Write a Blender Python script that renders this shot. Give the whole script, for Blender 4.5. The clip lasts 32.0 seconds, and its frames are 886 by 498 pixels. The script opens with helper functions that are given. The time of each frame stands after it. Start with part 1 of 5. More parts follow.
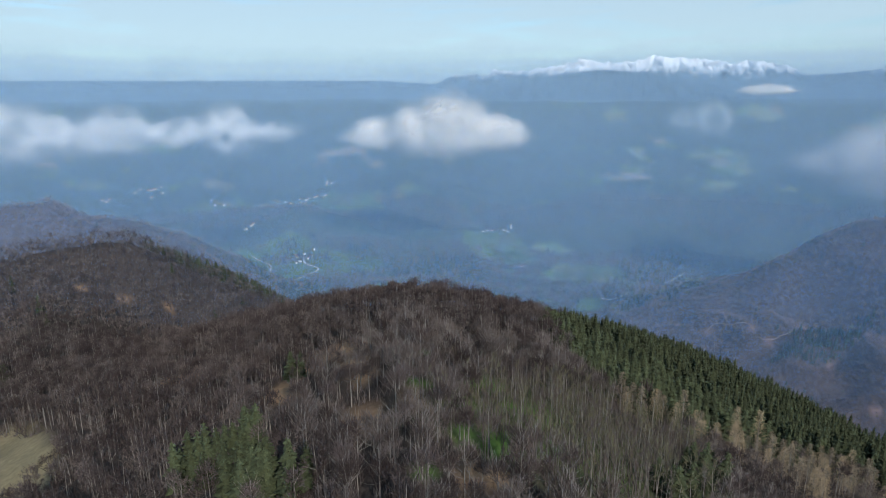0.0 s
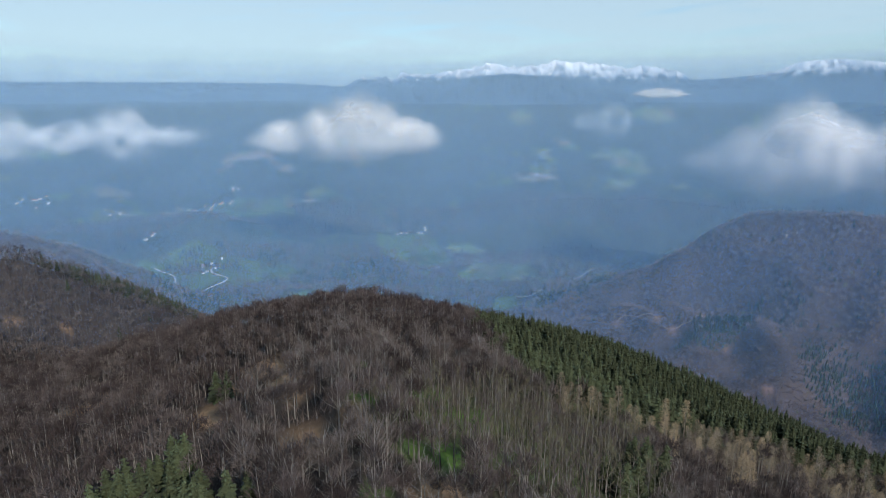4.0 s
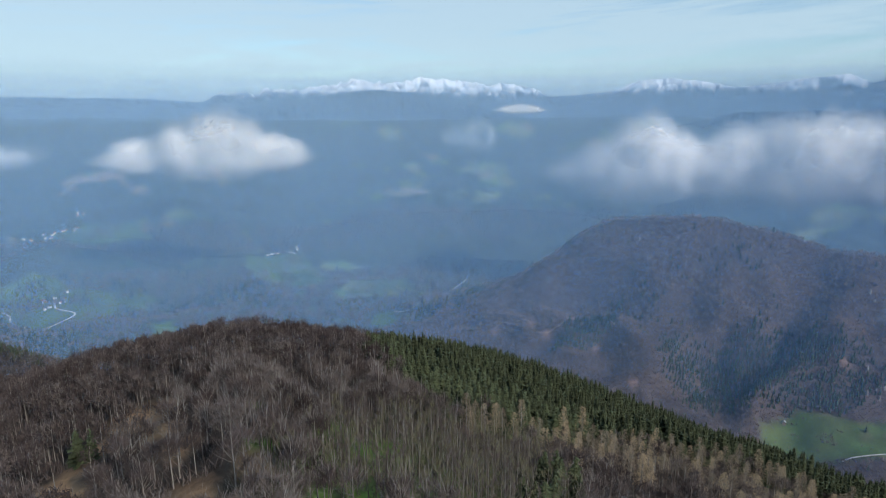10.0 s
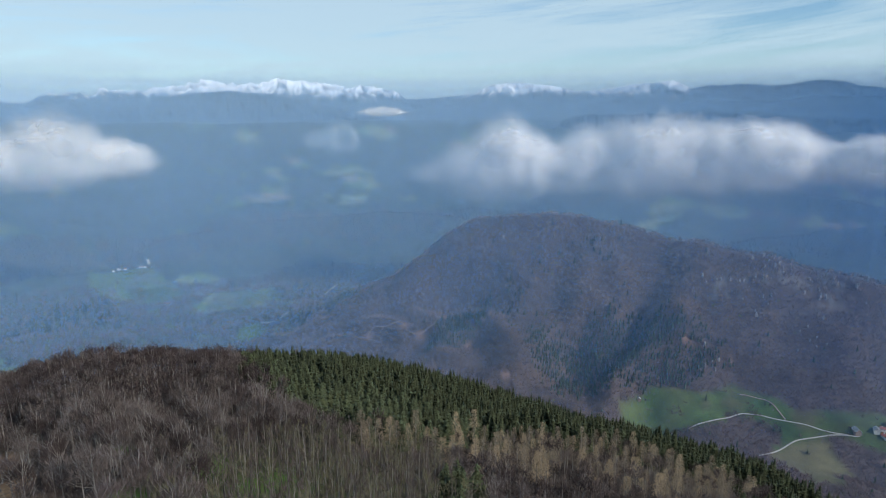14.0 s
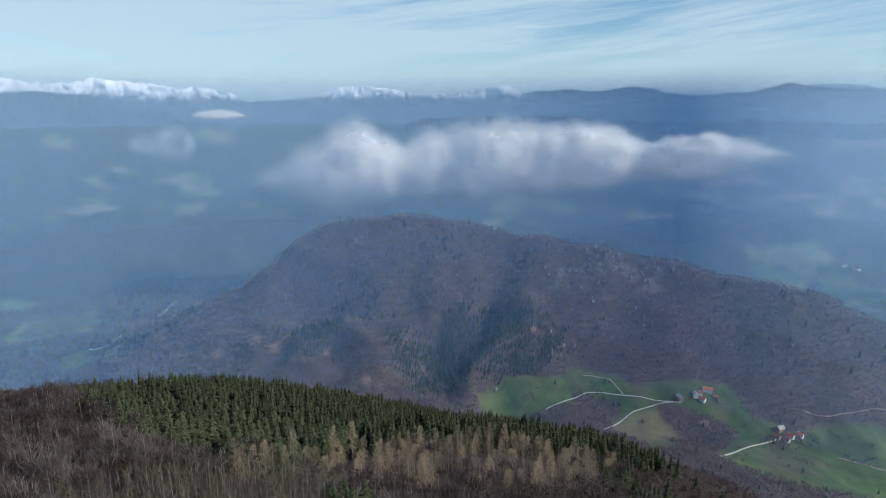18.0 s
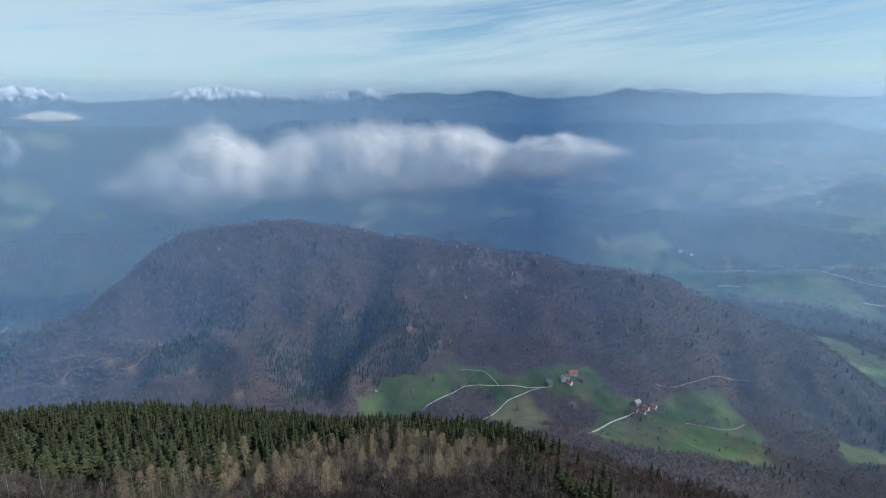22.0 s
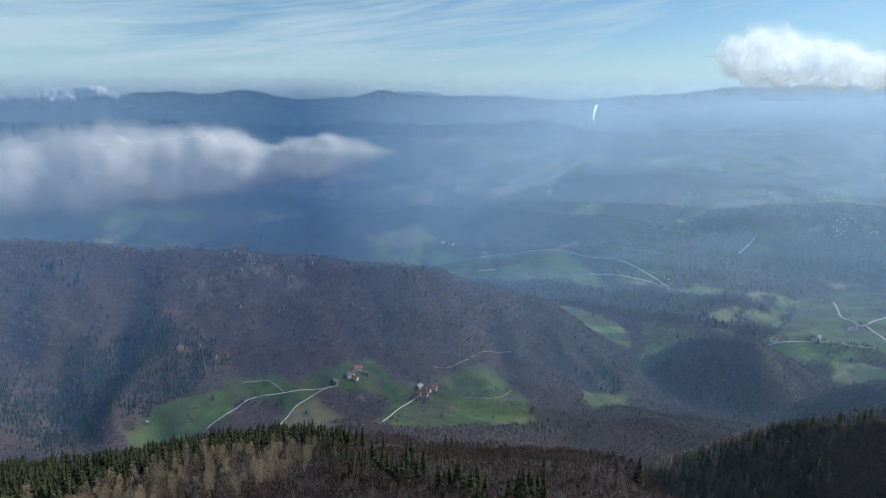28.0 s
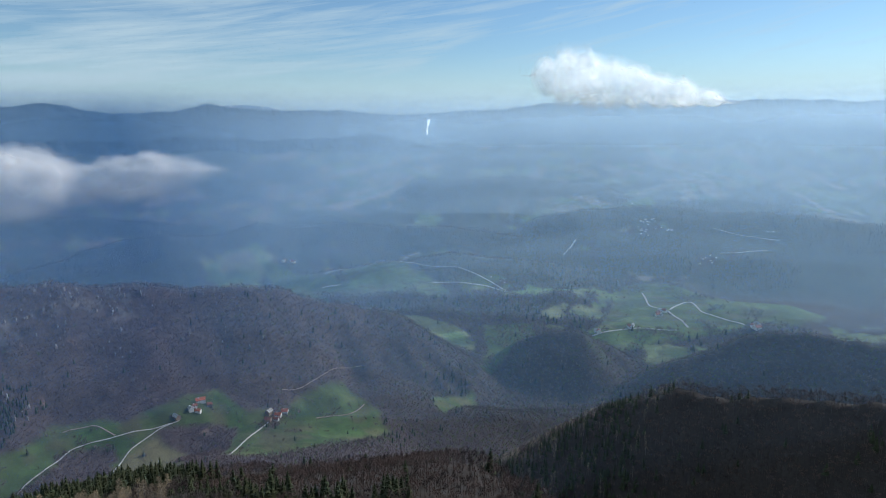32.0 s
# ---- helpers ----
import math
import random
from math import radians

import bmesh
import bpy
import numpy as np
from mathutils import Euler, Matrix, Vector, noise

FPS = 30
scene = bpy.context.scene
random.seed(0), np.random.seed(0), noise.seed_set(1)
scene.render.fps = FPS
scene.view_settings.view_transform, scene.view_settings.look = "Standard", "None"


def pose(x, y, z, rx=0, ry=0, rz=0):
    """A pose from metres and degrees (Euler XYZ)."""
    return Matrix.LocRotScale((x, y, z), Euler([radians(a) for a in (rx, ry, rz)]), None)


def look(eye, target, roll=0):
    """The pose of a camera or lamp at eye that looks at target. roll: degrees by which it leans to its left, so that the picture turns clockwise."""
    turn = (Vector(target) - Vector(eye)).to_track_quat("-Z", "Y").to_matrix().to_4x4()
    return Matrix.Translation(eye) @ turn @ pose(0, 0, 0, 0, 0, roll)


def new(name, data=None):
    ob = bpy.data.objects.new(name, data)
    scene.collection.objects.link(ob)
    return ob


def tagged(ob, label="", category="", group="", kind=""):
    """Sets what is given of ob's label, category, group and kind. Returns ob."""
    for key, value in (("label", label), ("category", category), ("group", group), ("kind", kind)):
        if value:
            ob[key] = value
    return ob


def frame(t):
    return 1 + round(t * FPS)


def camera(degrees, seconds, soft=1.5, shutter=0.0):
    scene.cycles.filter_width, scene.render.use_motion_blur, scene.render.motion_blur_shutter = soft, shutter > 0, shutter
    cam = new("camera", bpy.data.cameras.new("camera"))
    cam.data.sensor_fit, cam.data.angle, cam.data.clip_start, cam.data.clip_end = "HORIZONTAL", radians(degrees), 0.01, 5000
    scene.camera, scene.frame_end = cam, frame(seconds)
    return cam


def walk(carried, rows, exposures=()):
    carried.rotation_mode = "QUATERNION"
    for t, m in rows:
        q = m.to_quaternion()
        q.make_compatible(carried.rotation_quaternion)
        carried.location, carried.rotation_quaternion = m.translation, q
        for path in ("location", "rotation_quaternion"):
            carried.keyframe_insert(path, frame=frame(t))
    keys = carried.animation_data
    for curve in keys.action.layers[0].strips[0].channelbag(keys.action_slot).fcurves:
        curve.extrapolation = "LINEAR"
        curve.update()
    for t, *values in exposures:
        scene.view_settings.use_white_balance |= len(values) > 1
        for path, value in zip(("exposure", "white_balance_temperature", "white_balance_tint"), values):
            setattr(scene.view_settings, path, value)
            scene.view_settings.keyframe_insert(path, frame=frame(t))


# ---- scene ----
cam = camera(72.0, 32.0, soft=0.7)
PATH = [
    (0, pose(0.00, 0.00, 800.00, 75.376, 0.229, -13.082)),
    (0.5, pose(-0.78, 0.96, 799.97, 75.381, 0.197, -14.245)),
    (1, pose(-1.56, 1.92, 799.95, 75.401, 0.185, -15.421)),
    (1.5, pose(-2.31, 2.87, 799.91, 75.425, 0.149, -16.514)),
    (2, pose(-3.03, 3.82, 799.88, 75.446, 0.130, -17.535)),
    (2.5, pose(-3.71, 4.77, 799.84, 75.470, 0.103, -18.600)),
    (3, pose(-4.35, 5.70, 799.79, 75.494, 0.083, -19.680)),
    (3.5, pose(-4.92, 6.63, 799.73, 75.498, 0.041, -20.684)),
    (5.5, pose(-6.50, 10.28, 799.41, 76.294, 0.023, -22.992)),
    (6, pose(-6.74, 11.20, 799.32, 76.640, 0.003, -23.696)),
    (6.5, pose(-6.95, 12.12, 799.24, 76.829, -0.006, -24.522)),
    (7, pose(-7.12, 13.06, 799.18, 76.888, -0.003, -25.599)),
    (7.5, pose(-7.27, 14.02, 799.13, 76.917, 0.007, -26.823)),
    (8, pose(-7.40, 15.01, 799.10, 76.943, 0.009, -28.032)),
    (8.5, pose(-7.53, 16.02, 799.10, 76.963, 0.024, -29.283)),
    (9, pose(-7.66, 17.07, 799.13, 76.983, 0.029, -30.658)),
    (9.5, pose(-7.77, 18.15, 799.16, 77.003, 0.043, -32.128)),
    (10, pose(-7.88, 19.26, 799.22, 77.022, 0.049, -33.621)),
    (10.5, pose(-7.98, 20.40, 799.28, 77.047, 0.042, -35.099)),
    (11, pose(-8.06, 21.57, 799.34, 77.070, 0.033, -36.622)),
    (11.5, pose(-8.13, 22.78, 799.40, 77.091, 0.032, -38.217)),
    (12, pose(-8.18, 24.01, 799.45, 77.120, 0.026, -39.849)),
    (12.5, pose(-8.20, 25.28, 799.49, 77.152, 0.008, -41.482)),
    (13, pose(-8.22, 26.56, 799.52, 77.170, -0.000, -43.078)),
    (13.5, pose(-8.22, 27.85, 799.53, 77.192, -0.022, -44.640)),
    (14, pose(-8.22, 29.14, 799.54, 77.244, -0.046, -46.357)),
    (14.5, pose(-8.22, 30.42, 799.52, 77.314, -0.077, -48.414)),
    (15, pose(-8.23, 31.67, 799.50, 77.367, -0.099, -50.696)),
    (15.5, pose(-8.25, 32.89, 799.45, 77.401, -0.117, -53.050)),
    (17.5, pose(-8.55, 37.29, 799.11, 77.541, -0.130, -59.121)),
    (18, pose(-8.70, 38.30, 798.97, 77.563, -0.143, -60.677)),
    (18.5, pose(-8.90, 39.30, 798.81, 77.596, -0.152, -62.273)),
    (19, pose(-9.15, 40.30, 798.61, 77.633, -0.153, -63.905)),
    (19.5, pose(-9.45, 41.31, 798.38, 77.658, -0.152, -65.550)),
    (20, pose(-9.80, 42.33, 798.12, 77.676, -0.138, -67.150)),
    (20.5, pose(-10.22, 43.38, 797.82, 77.698, -0.130, -68.688)),
    (21, pose(-10.70, 44.46, 797.50, 77.728, -0.120, -70.203)),
    (21.5, pose(-11.24, 45.54, 797.16, 77.774, -0.115, -71.736)),
    (22, pose(-11.84, 46.64, 796.84, 77.825, -0.113, -73.300)),
    (22.5, pose(-12.51, 47.73, 796.54, 77.861, -0.115, -74.877)),
    (23, pose(-13.24, 48.81, 796.27, 77.882, -0.109, -76.484)),
    (23.5, pose(-14.04, 49.87, 796.05, 77.894, -0.103, -78.178)),
    (24, pose(-14.90, 50.91, 795.90, 77.896, -0.103, -79.964)),
    (24.5, pose(-15.83, 51.91, 795.82, 77.897, -0.085, -81.799)),
    (25, pose(-16.82, 52.88, 795.82, 77.897, -0.055, -83.659)),
    (25.5, pose(-17.87, 53.83, 795.90, 77.887, -0.016, -85.540)),
    (27.5, pose(-22.80, 57.40, 796.95, 77.905, 0.018, -93.606)),
    (28, pose(-24.21, 58.26, 797.38, 77.903, 0.065, -95.296)),
    (28.5, pose(-25.70, 59.11, 797.89, 77.899, 0.105, -96.998)),
    (29, pose(-27.25, 59.95, 798.45, 77.895, 0.134, -98.743)),
    (29.5, pose(-28.86, 60.78, 799.06, 77.884, 0.160, -100.545)),
    (30, pose(-30.52, 61.61, 799.71, 77.872, 0.209, -102.418)),
    (30.5, pose(-32.21, 62.43, 800.40, 77.875, 0.251, -104.378)),
    (31, pose(-33.93, 63.25, 801.11, 77.897, 0.314, -106.384)),
    (31.5, pose(-35.67, 64.07, 801.83, 78.177, 0.365, -108.401)),
    (32, pose(-37.42, 64.89, 802.57, 79.083, 0.407, -110.376)),
]
walk(cam, PATH, [(0, 0.0), (17, 0.0), (25, -0.04), (32, -0.14)])

# ---- world, sun ----
SUN_AZ, SUN_EL = 172.0, 31.0     # clockwise from +y, and above the horizon, in degrees
scene.cycles.transparent_max_bounces = 160


def aim(az, el):
    a, e = radians(az), radians(el)
    return Vector((math.sin(a) * math.cos(e), math.cos(a) * math.cos(e), math.sin(e)))


world = bpy.data.worlds.new("world")
scene.world = world
world.use_nodes = True
wt = world.node_tree
wt.nodes.clear()


def wnode(kind, **values):
    n = wt.nodes.new(kind)
    for key, value in values.items():
        n.inputs[key].default_value = value
    return n


w_out = wnode("ShaderNodeOutputWorld")
w_bg = wnode("ShaderNodeBackground", Strength=0.112)
w_sky = wt.nodes.new("ShaderNodeTexSky")
w_sky.sky_type, w_sky.sun_disc = "NISHITA", False
w_sky.sun_elevation, w_sky.sun_rotation = radians(SUN_EL), radians(SUN_AZ)
w_sky.altitude, w_sky.air_density, w_sky.dust_density, w_sky.ozone_density = 1000, 1.2, 0.15, 2.5
# thin cirrus: drawn-out fibres of white over the blue, laid out by bearing and height
w_co = wnode("ShaderNodeTexCoord")
w_sep = wnode("ShaderNodeSeparateXYZ")


def wmath(kind, a, b):
    n = wt.nodes.new("ShaderNodeMath")
    n.operation = kind
    for socket, value in zip(n.inputs, (a, b)):
        if isinstance(value, (int, float)):
            socket.default_value = value
        else:
            wt.links.new(value, socket)
    return n.outputs[0]


wt.links.new(w_co.outputs["Generated"], w_sep.inputs[0])
w_bearing = wmath("ARCTAN2", w_sep.outputs["X"], w_sep.outputs["Y"])
w_height = wmath("SUBTRACT", w_sep.outputs["Z"], wmath("MULTIPLY", wmath("MULTIPLY", w_bearing, w_bearing), 0.037))


def streaks(along, across, detail, rough, twist):
    at = wnode("ShaderNodeCombineXYZ")
    wt.links.new(wmath("MULTIPLY", w_bearing, along), at.inputs[0])
    wt.links.new(wmath("MULTIPLY", w_height, across), at.inputs[1])
    n = wnode("ShaderNodeTexNoise", Scale=1.0, Detail=detail, Roughness=rough, Distortion=twist)
    wt.links.new(at.outputs[0], n.inputs[0])
    return n.outputs["Fac"]


w_noise = wmath("ADD", wmath("MULTIPLY", streaks(2.3, 19.0, 8.0, 0.6, 0.7), 0.68), wmath("MULTIPLY", streaks(5.5, 85.0, 6.0, 0.62, 1.1), 0.32))
w_ramp = wt.nodes.new("ShaderNodeValToRGB")
w_ramp.color_ramp.elements[0].position, w_ramp.color_ramp.elements[1].position = 0.40, 0.60
w_mix = wt.nodes.new("ShaderNodeMixRGB")
w_mix.inputs[2].default_value = (4.8, 6.35, 7.4, 1)
w_fac = wt.nodes.new("ShaderNodeMath")
w_fac.operation = "MULTIPLY"
w_fac.inputs[1].default_value = 0.8
wl = wt.links.new
w_side = wt.nodes.new("ShaderNodeMapRange")
w_side.inputs["From Min"].default_value, w_side.inputs["From Max"].default_value = -0.6, 0.8
w_side.inputs["To Min"].default_value, w_side.inputs["To Max"].default_value = -0.12, 0.12
w_more = wt.nodes.new("ShaderNodeMath")
wl(w_sep.outputs["Y"], w_side.inputs["Value"])
wl(w_side.outputs[0], w_more.inputs[0])
wl(w_noise, w_more.inputs[1])
wl(w_more.outputs[0], w_ramp.inputs[0])
wl(w_ramp.outputs[0], w_fac.inputs[0])
w_low = wt.nodes.new("ShaderNodeMapRange")
w_low.interpolation_type = "SMOOTHSTEP"
w_low.inputs["From Min"].default_value, w_low.inputs["From Max"].default_value = 0.0, 0.13
w_low.inputs["To Min"].default_value, w_low.inputs["To Max"].default_value = 0.85, 0.0
wl(w_sep.outputs["Z"], w_low.inputs["Value"])
wl(wmath("MAXIMUM", w_fac.outputs[0], w_low.outputs[0]), w_mix.inputs[0])
w_tint = wt.nodes.new("ShaderNodeMixRGB")
w_tint.blend_type = "MULTIPLY"
w_tint.inputs[0].default_value, w_tint.inputs[2].default_value = 1.0, (0.80, 0.97, 1.10, 1)
wl(w_sky.outputs[0], w_tint.inputs[1])
wl(w_tint.outputs[0], w_mix.inputs[1])
wl(w_mix.outputs[0], w_bg.inputs[0])
wl(w_bg.outputs[0], w_out.inputs[0])

sun = new("sun", bpy.data.lights.new("sun", "SUN"))
sun.data.energy, sun.data.angle, sun.data.color = 3.8, radians(0.6), (1.0, 0.95, 0.87)
sun.matrix_world = look((0, 0, 2500), Vector((0, 0, 2500)) - aim(SUN_AZ, SUN_EL))


# ---- materials ----
def material(name, base, rough=0.9, vary=0.25, scale=0.3, attr="", bump=0.0, bump_scale=2.0, random_tint=0.0):
    """Principled surface; its colour varies at two scales, by attribute and from piece to piece."""
    m = bpy.data.materials.new(name)
    m.use_nodes = True
    t = m.node_tree
    p = t.nodes["Principled BSDF"]
    p.inputs["Roughness"].default_value = rough
    p.inputs["Specular IOR Level"].default_value = 0.2
    co = t.nodes.new("ShaderNodeTexCoord")
    n1, n2 = t.nodes.new("ShaderNodeTexNoise"), t.nodes.new("ShaderNodeTexNoise")
    n1.inputs["Scale"].default_value, n1.inputs["Detail"].default_value = scale, 6
    n2.inputs["Scale"].default_value, n2.inputs["Detail"].default_value = scale * 9, 4
    add = t.nodes.new("ShaderNodeMath")
    add.operation = "ADD"
    rng_ = t.nodes.new("ShaderNodeMapRange")
    rng_.inputs["From Min"].default_value, rng_.inputs["From Max"].default_value = 0.6, 1.4
    rng_.inputs["To Min"].default_value, rng_.inputs["To Max"].default_value = 1 - vary, 1 + vary
    mul = t.nodes.new("ShaderNodeVectorMath")
    mul.operation = "SCALE"
    t.links.new(co.outputs["Object"], n1.inputs[0])
    t.links.new(co.outputs["Object"], n2.inputs[0])
    t.links.new(n1.outputs["Fac"], add.inputs[0])
    t.links.new(n2.outputs["Fac"], add.inputs[1])
    t.links.new(add.outputs[0], rng_.inputs["Value"])
    if attr:
        src = t.nodes.new("ShaderNodeAttribute")
        src.attribute_name = attr
        t.links.new(src.outputs["Color"], mul.inputs[0])
    else:
        mul.inputs[0].default_value = base
    last = rng_.outputs[0]
    if random_tint:
        info = t.nodes.new("ShaderNodeObjectInfo")
        geo = t.nodes.new("ShaderNodeNewGeometry")
        both = t.nodes.new("ShaderNodeMath")
        both.operation = "ADD"
        t.links.new(info.outputs["Random"], both.inputs[0])
        t.links.new(geo.outputs["Random Per Island"], both.inputs[1])
        r2 = t.nodes.new("ShaderNodeMapRange")
        r2.inputs["From Max"].default_value = 2.0
        r2.inputs["To Min"].default_value, r2.inputs["To Max"].default_value = 1 - random_tint, 1 + random_tint
        t.links.new(both.outputs[0], r2.inputs["Value"])
        m2 = t.nodes.new("ShaderNodeMath")
        m2.operation = "MULTIPLY"
        t.links.new(last, m2.inputs[0])
        t.links.new(r2.outputs[0], m2.inputs[1])
        last = m2.outputs[0]
    t.links.new(last, mul.inputs["Scale"])
    t.links.new(mul.outputs[0], p.inputs["Base Color"])
    if bump:
        b = t.nodes.new("ShaderNodeBump")
        b.inputs["Strength"].default_value, b.inputs["Distance"].default_value = 1.0, bump
        n3 = t.nodes.new("ShaderNodeTexNoise")
        n3.inputs["Scale"].default_value, n3.inputs["Detail"].default_value = bump_scale, 5
        t.links.new(co.outputs["Object"], n3.inputs[0])
        t.links.new(n3.outputs["Fac"], b.inputs["Height"])
        t.links.new(b.outputs[0], p.inputs["Normal"])
    return m


def vapour(name, colour, alpha, low, high, patchy=0.3, scale=0.004, up=True, forward=1.0, base=None, north=()):
    """Thin water droplets: lets most light through and scatters the rest; thins out between the heights low and high."""
    m = bpy.data.materials.new(name)
    m.use_nodes = True
    t = m.node_tree
    t.nodes.clear()
    out, mix = t.nodes.new("ShaderNodeOutputMaterial"), t.nodes.new("ShaderNodeMixShader")
    clear, scatter = t.nodes.new("ShaderNodeBsdfTransparent"), t.nodes.new("ShaderNodeBsdfDiffuse")
    scatter.inputs["Color"].default_value = (*colour, 1)
    onward, both = t.nodes.new("ShaderNodeBsdfTranslucent"), t.nodes.new("ShaderNodeAddShader")
    onward.inputs["Color"].default_value = (*[c * forward for c in colour], 1)
    if up:
        for way, node in ((1, scatter), (-1, onward)):
            n = t.nodes.new("ShaderNodeCombineXYZ")
            n.inputs[2].default_value = way
            t.links.new(n.outputs[0], node.inputs["Normal"])
    t.links.new(scatter.outputs[0], both.inputs[0])
    t.links.new(onward.outputs[0], both.inputs[1])
    co, sep, ramp = t.nodes.new("ShaderNodeTexCoord"), t.nodes.new("ShaderNodeSeparateXYZ"), t.nodes.new("ShaderNodeMapRange")
    ramp.interpolation_type = "SMOOTHSTEP"
    ramp.inputs["From Min"].default_value, ramp.inputs["From Max"].default_value = low, high
    ramp.inputs["To Min"].default_value, ramp.inputs["To Max"].default_value = alpha, 0
    n1, r1, mul = t.nodes.new("ShaderNodeTexNoise"), t.nodes.new("ShaderNodeMapRange"), t.nodes.new("ShaderNodeMath")
    n1.inputs["Scale"].default_value, n1.inputs["Detail"].default_value = scale, 4
    r1.inputs["From Min"].default_value, r1.inputs["From Max"].default_value = 0.3, 0.7
    r1.inputs["To Min"].default_value, r1.inputs["To Max"].default_value = 1 - patchy, 1 + patchy
    mul.operation = "MULTIPLY"
    mul.use_clamp = True
    t.links.new(co.outputs["Object"], sep.inputs[0])
    t.links.new(sep.outputs["Z"], ramp.inputs["Value"])
    t.links.new(co.outputs["Object"], n1.inputs[0])
    t.links.new(n1.outputs["Fac"], r1.inputs["Value"])
    t.links.new(ramp.outputs[0], mul.inputs[0])
    t.links.new(r1.outputs[0], mul.inputs[1])
    density = mul.outputs[0]
    for axis, span, low_to, high_to in ([("Z", base, 0, 1)] if base else []) + [("Y", n[:2], *n[2:]) for n in north]:
        g, times = t.nodes.new("ShaderNodeMapRange"), t.nodes.new("ShaderNodeMath")
        g.interpolation_type = "SMOOTHSTEP"
        g.inputs["From Min"].default_value, g.inputs["From Max"].default_value = span
        g.inputs["To Min"].default_value, g.inputs["To Max"].default_value = low_to, high_to
        times.operation = "MULTIPLY"
        t.links.new(sep.outputs[axis], g.inputs["Value"])
        t.links.new(g.outputs[0], times.inputs[0])
        t.links.new(density, times.inputs[1])
        density = times.outputs[0]
    t.links.new(density, mix.inputs[0])
    t.links.new(clear.outputs[0], mix.inputs[1])
    t.links.new(both.outputs[0], mix.inputs[2])
    t.links.new(mix.outputs[0], out.inputs[0])
    return m


DARK_BARK = material("dark_bark", (0.10, 0.088, 0.078), vary=0.35, scale=0.8, random_tint=0.35)
BARK = material("bark", (0.195, 0.178, 0.16), vary=0.35, scale=0.8, random_tint=0.35)
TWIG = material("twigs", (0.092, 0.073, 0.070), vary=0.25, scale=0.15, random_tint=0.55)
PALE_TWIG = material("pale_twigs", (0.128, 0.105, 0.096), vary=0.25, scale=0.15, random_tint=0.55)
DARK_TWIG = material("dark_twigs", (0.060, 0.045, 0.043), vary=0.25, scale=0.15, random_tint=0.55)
RED_TWIG = material("budding_twigs", (0.115, 0.080, 0.070), vary=0.25, scale=0.1, random_tint=0.4)
GREEN_TWIG = material("mossy_twigs", (0.14, 0.132, 0.08), vary=0.25, scale=0.15, random_tint=0.4)
ROCK = material("limestone", (0.22, 0.20, 0.185), vary=0.35, scale=0.15, bump=0.4, bump_scale=0.6, random_tint=0.3)
NEEDLE = material("spruce_needles", (0.052, 0.063, 0.032), vary=0.5, scale=0.25, random_tint=0.5)
LARCH_GREY = material("old_larch_twigs", (0.21, 0.168, 0.12), vary=0.3, scale=0.2, random_tint=0.35)
LARCH = material("larch_twigs", (0.31, 0.24, 0.155), vary=0.3, scale=0.2, random_tint=0.35)
FAR_TWIG = material("far_woods", (0.175, 0.128, 0.110), vary=0.35, scale=0.012, random_tint=0.25)
FAR_NEEDLE = material("far_spruce", (0.034, 0.05, 0.03), vary=0.3, scale=0.02, random_tint=0.45)
FAR_LEAF = material("far_budding_leaves", (0.15, 0.165, 0.065), vary=0.3, scale=0.02, random_tint=0.4)
GROUND = material("ground", (0.1, 0.1, 0.1), attr="cover", vary=0.35, scale=0.05, bump=0.5, bump_scale=0.5)
NEAR_HAZE = vapour("near_haze", (0.25, 0.46, 0.80), 0.033, 640, 900, 0.3, 0.0022, north=[(-300, 300, 0.2, 1.0), (300, 900, 1.0, 1.5)], forward=0.7)
HAZE = vapour("haze", (0.25, 0.485, 0.81), 0.046, 640, 900, 0.3, 0.0022, north=[(-700, 100, 0.3, 1.1), (600, 1300, 1.0, 0.75)], forward=0.7)
MID_HAZE = vapour("mid_haze", (0.36, 0.55, 0.755), 0.10, 730, 1050, 0.3, 0.0012, north=[(-1400, 100, 0.62, 1.2), (1000, 2000, 1.0, 0.5)], forward=0.66)
FAR_HAZE = vapour("far_haze", (0.40, 0.585, 0.77), 0.10, 800, 1110, 0.3, 0.0012, north=[(-1000, 900, 1.75, 1.3), (900, 3200, 1.0, 0.65)], forward=0.66)
LAST_HAZE = vapour("last_haze", (0.40, 0.59, 0.775), 0.25, 820, 1130, 0.2, 0.0012, north=[(900, 3200, 1.15, 0.75)], forward=0.66)
SNOWY = material("snowy_rock", (0.1, 0.1, 0.1), attr="cover", vary=0.15, scale=0.01)

# ---- the lie of the land ----
EYE_Z = 800.0
MID = (-15.0, 34.0)


class Noise2:
    """Smooth value noise on a plane, in octaves."""

    def __init__(self, seed):
        self.g = np.random.RandomState(seed).rand(256, 256)

    def one(self, x, y):
        xi, yi = np.floor(x).astype(int), np.floor(y).astype(int)
        u, v = x - xi, y - yi
        u, v = u * u * (3 - 2 * u), v * v * (3 - 2 * v)
        g = self.g
        a, b = g[xi & 255, yi & 255], g[(xi + 1) & 255, yi & 255]
        c, d = g[xi & 255, (yi + 1) & 255], g[(xi + 1) & 255, (yi + 1) & 255]
        return (a * (1 - u) + b * u) * (1 - v) + (c * (1 - u) + d * u) * v

    def __call__(self, x, y, size, octaves=4, rough=0.5):
        out, amp, total = 0, 1.0, 0
        for k in range(octaves):
            out, total = out + amp * (self.one(x / size * 2 ** k + 17 * k, y / size * 2 ** k - 9 * k) - 0.5), total + amp
            amp *= rough
        return out / total * 2


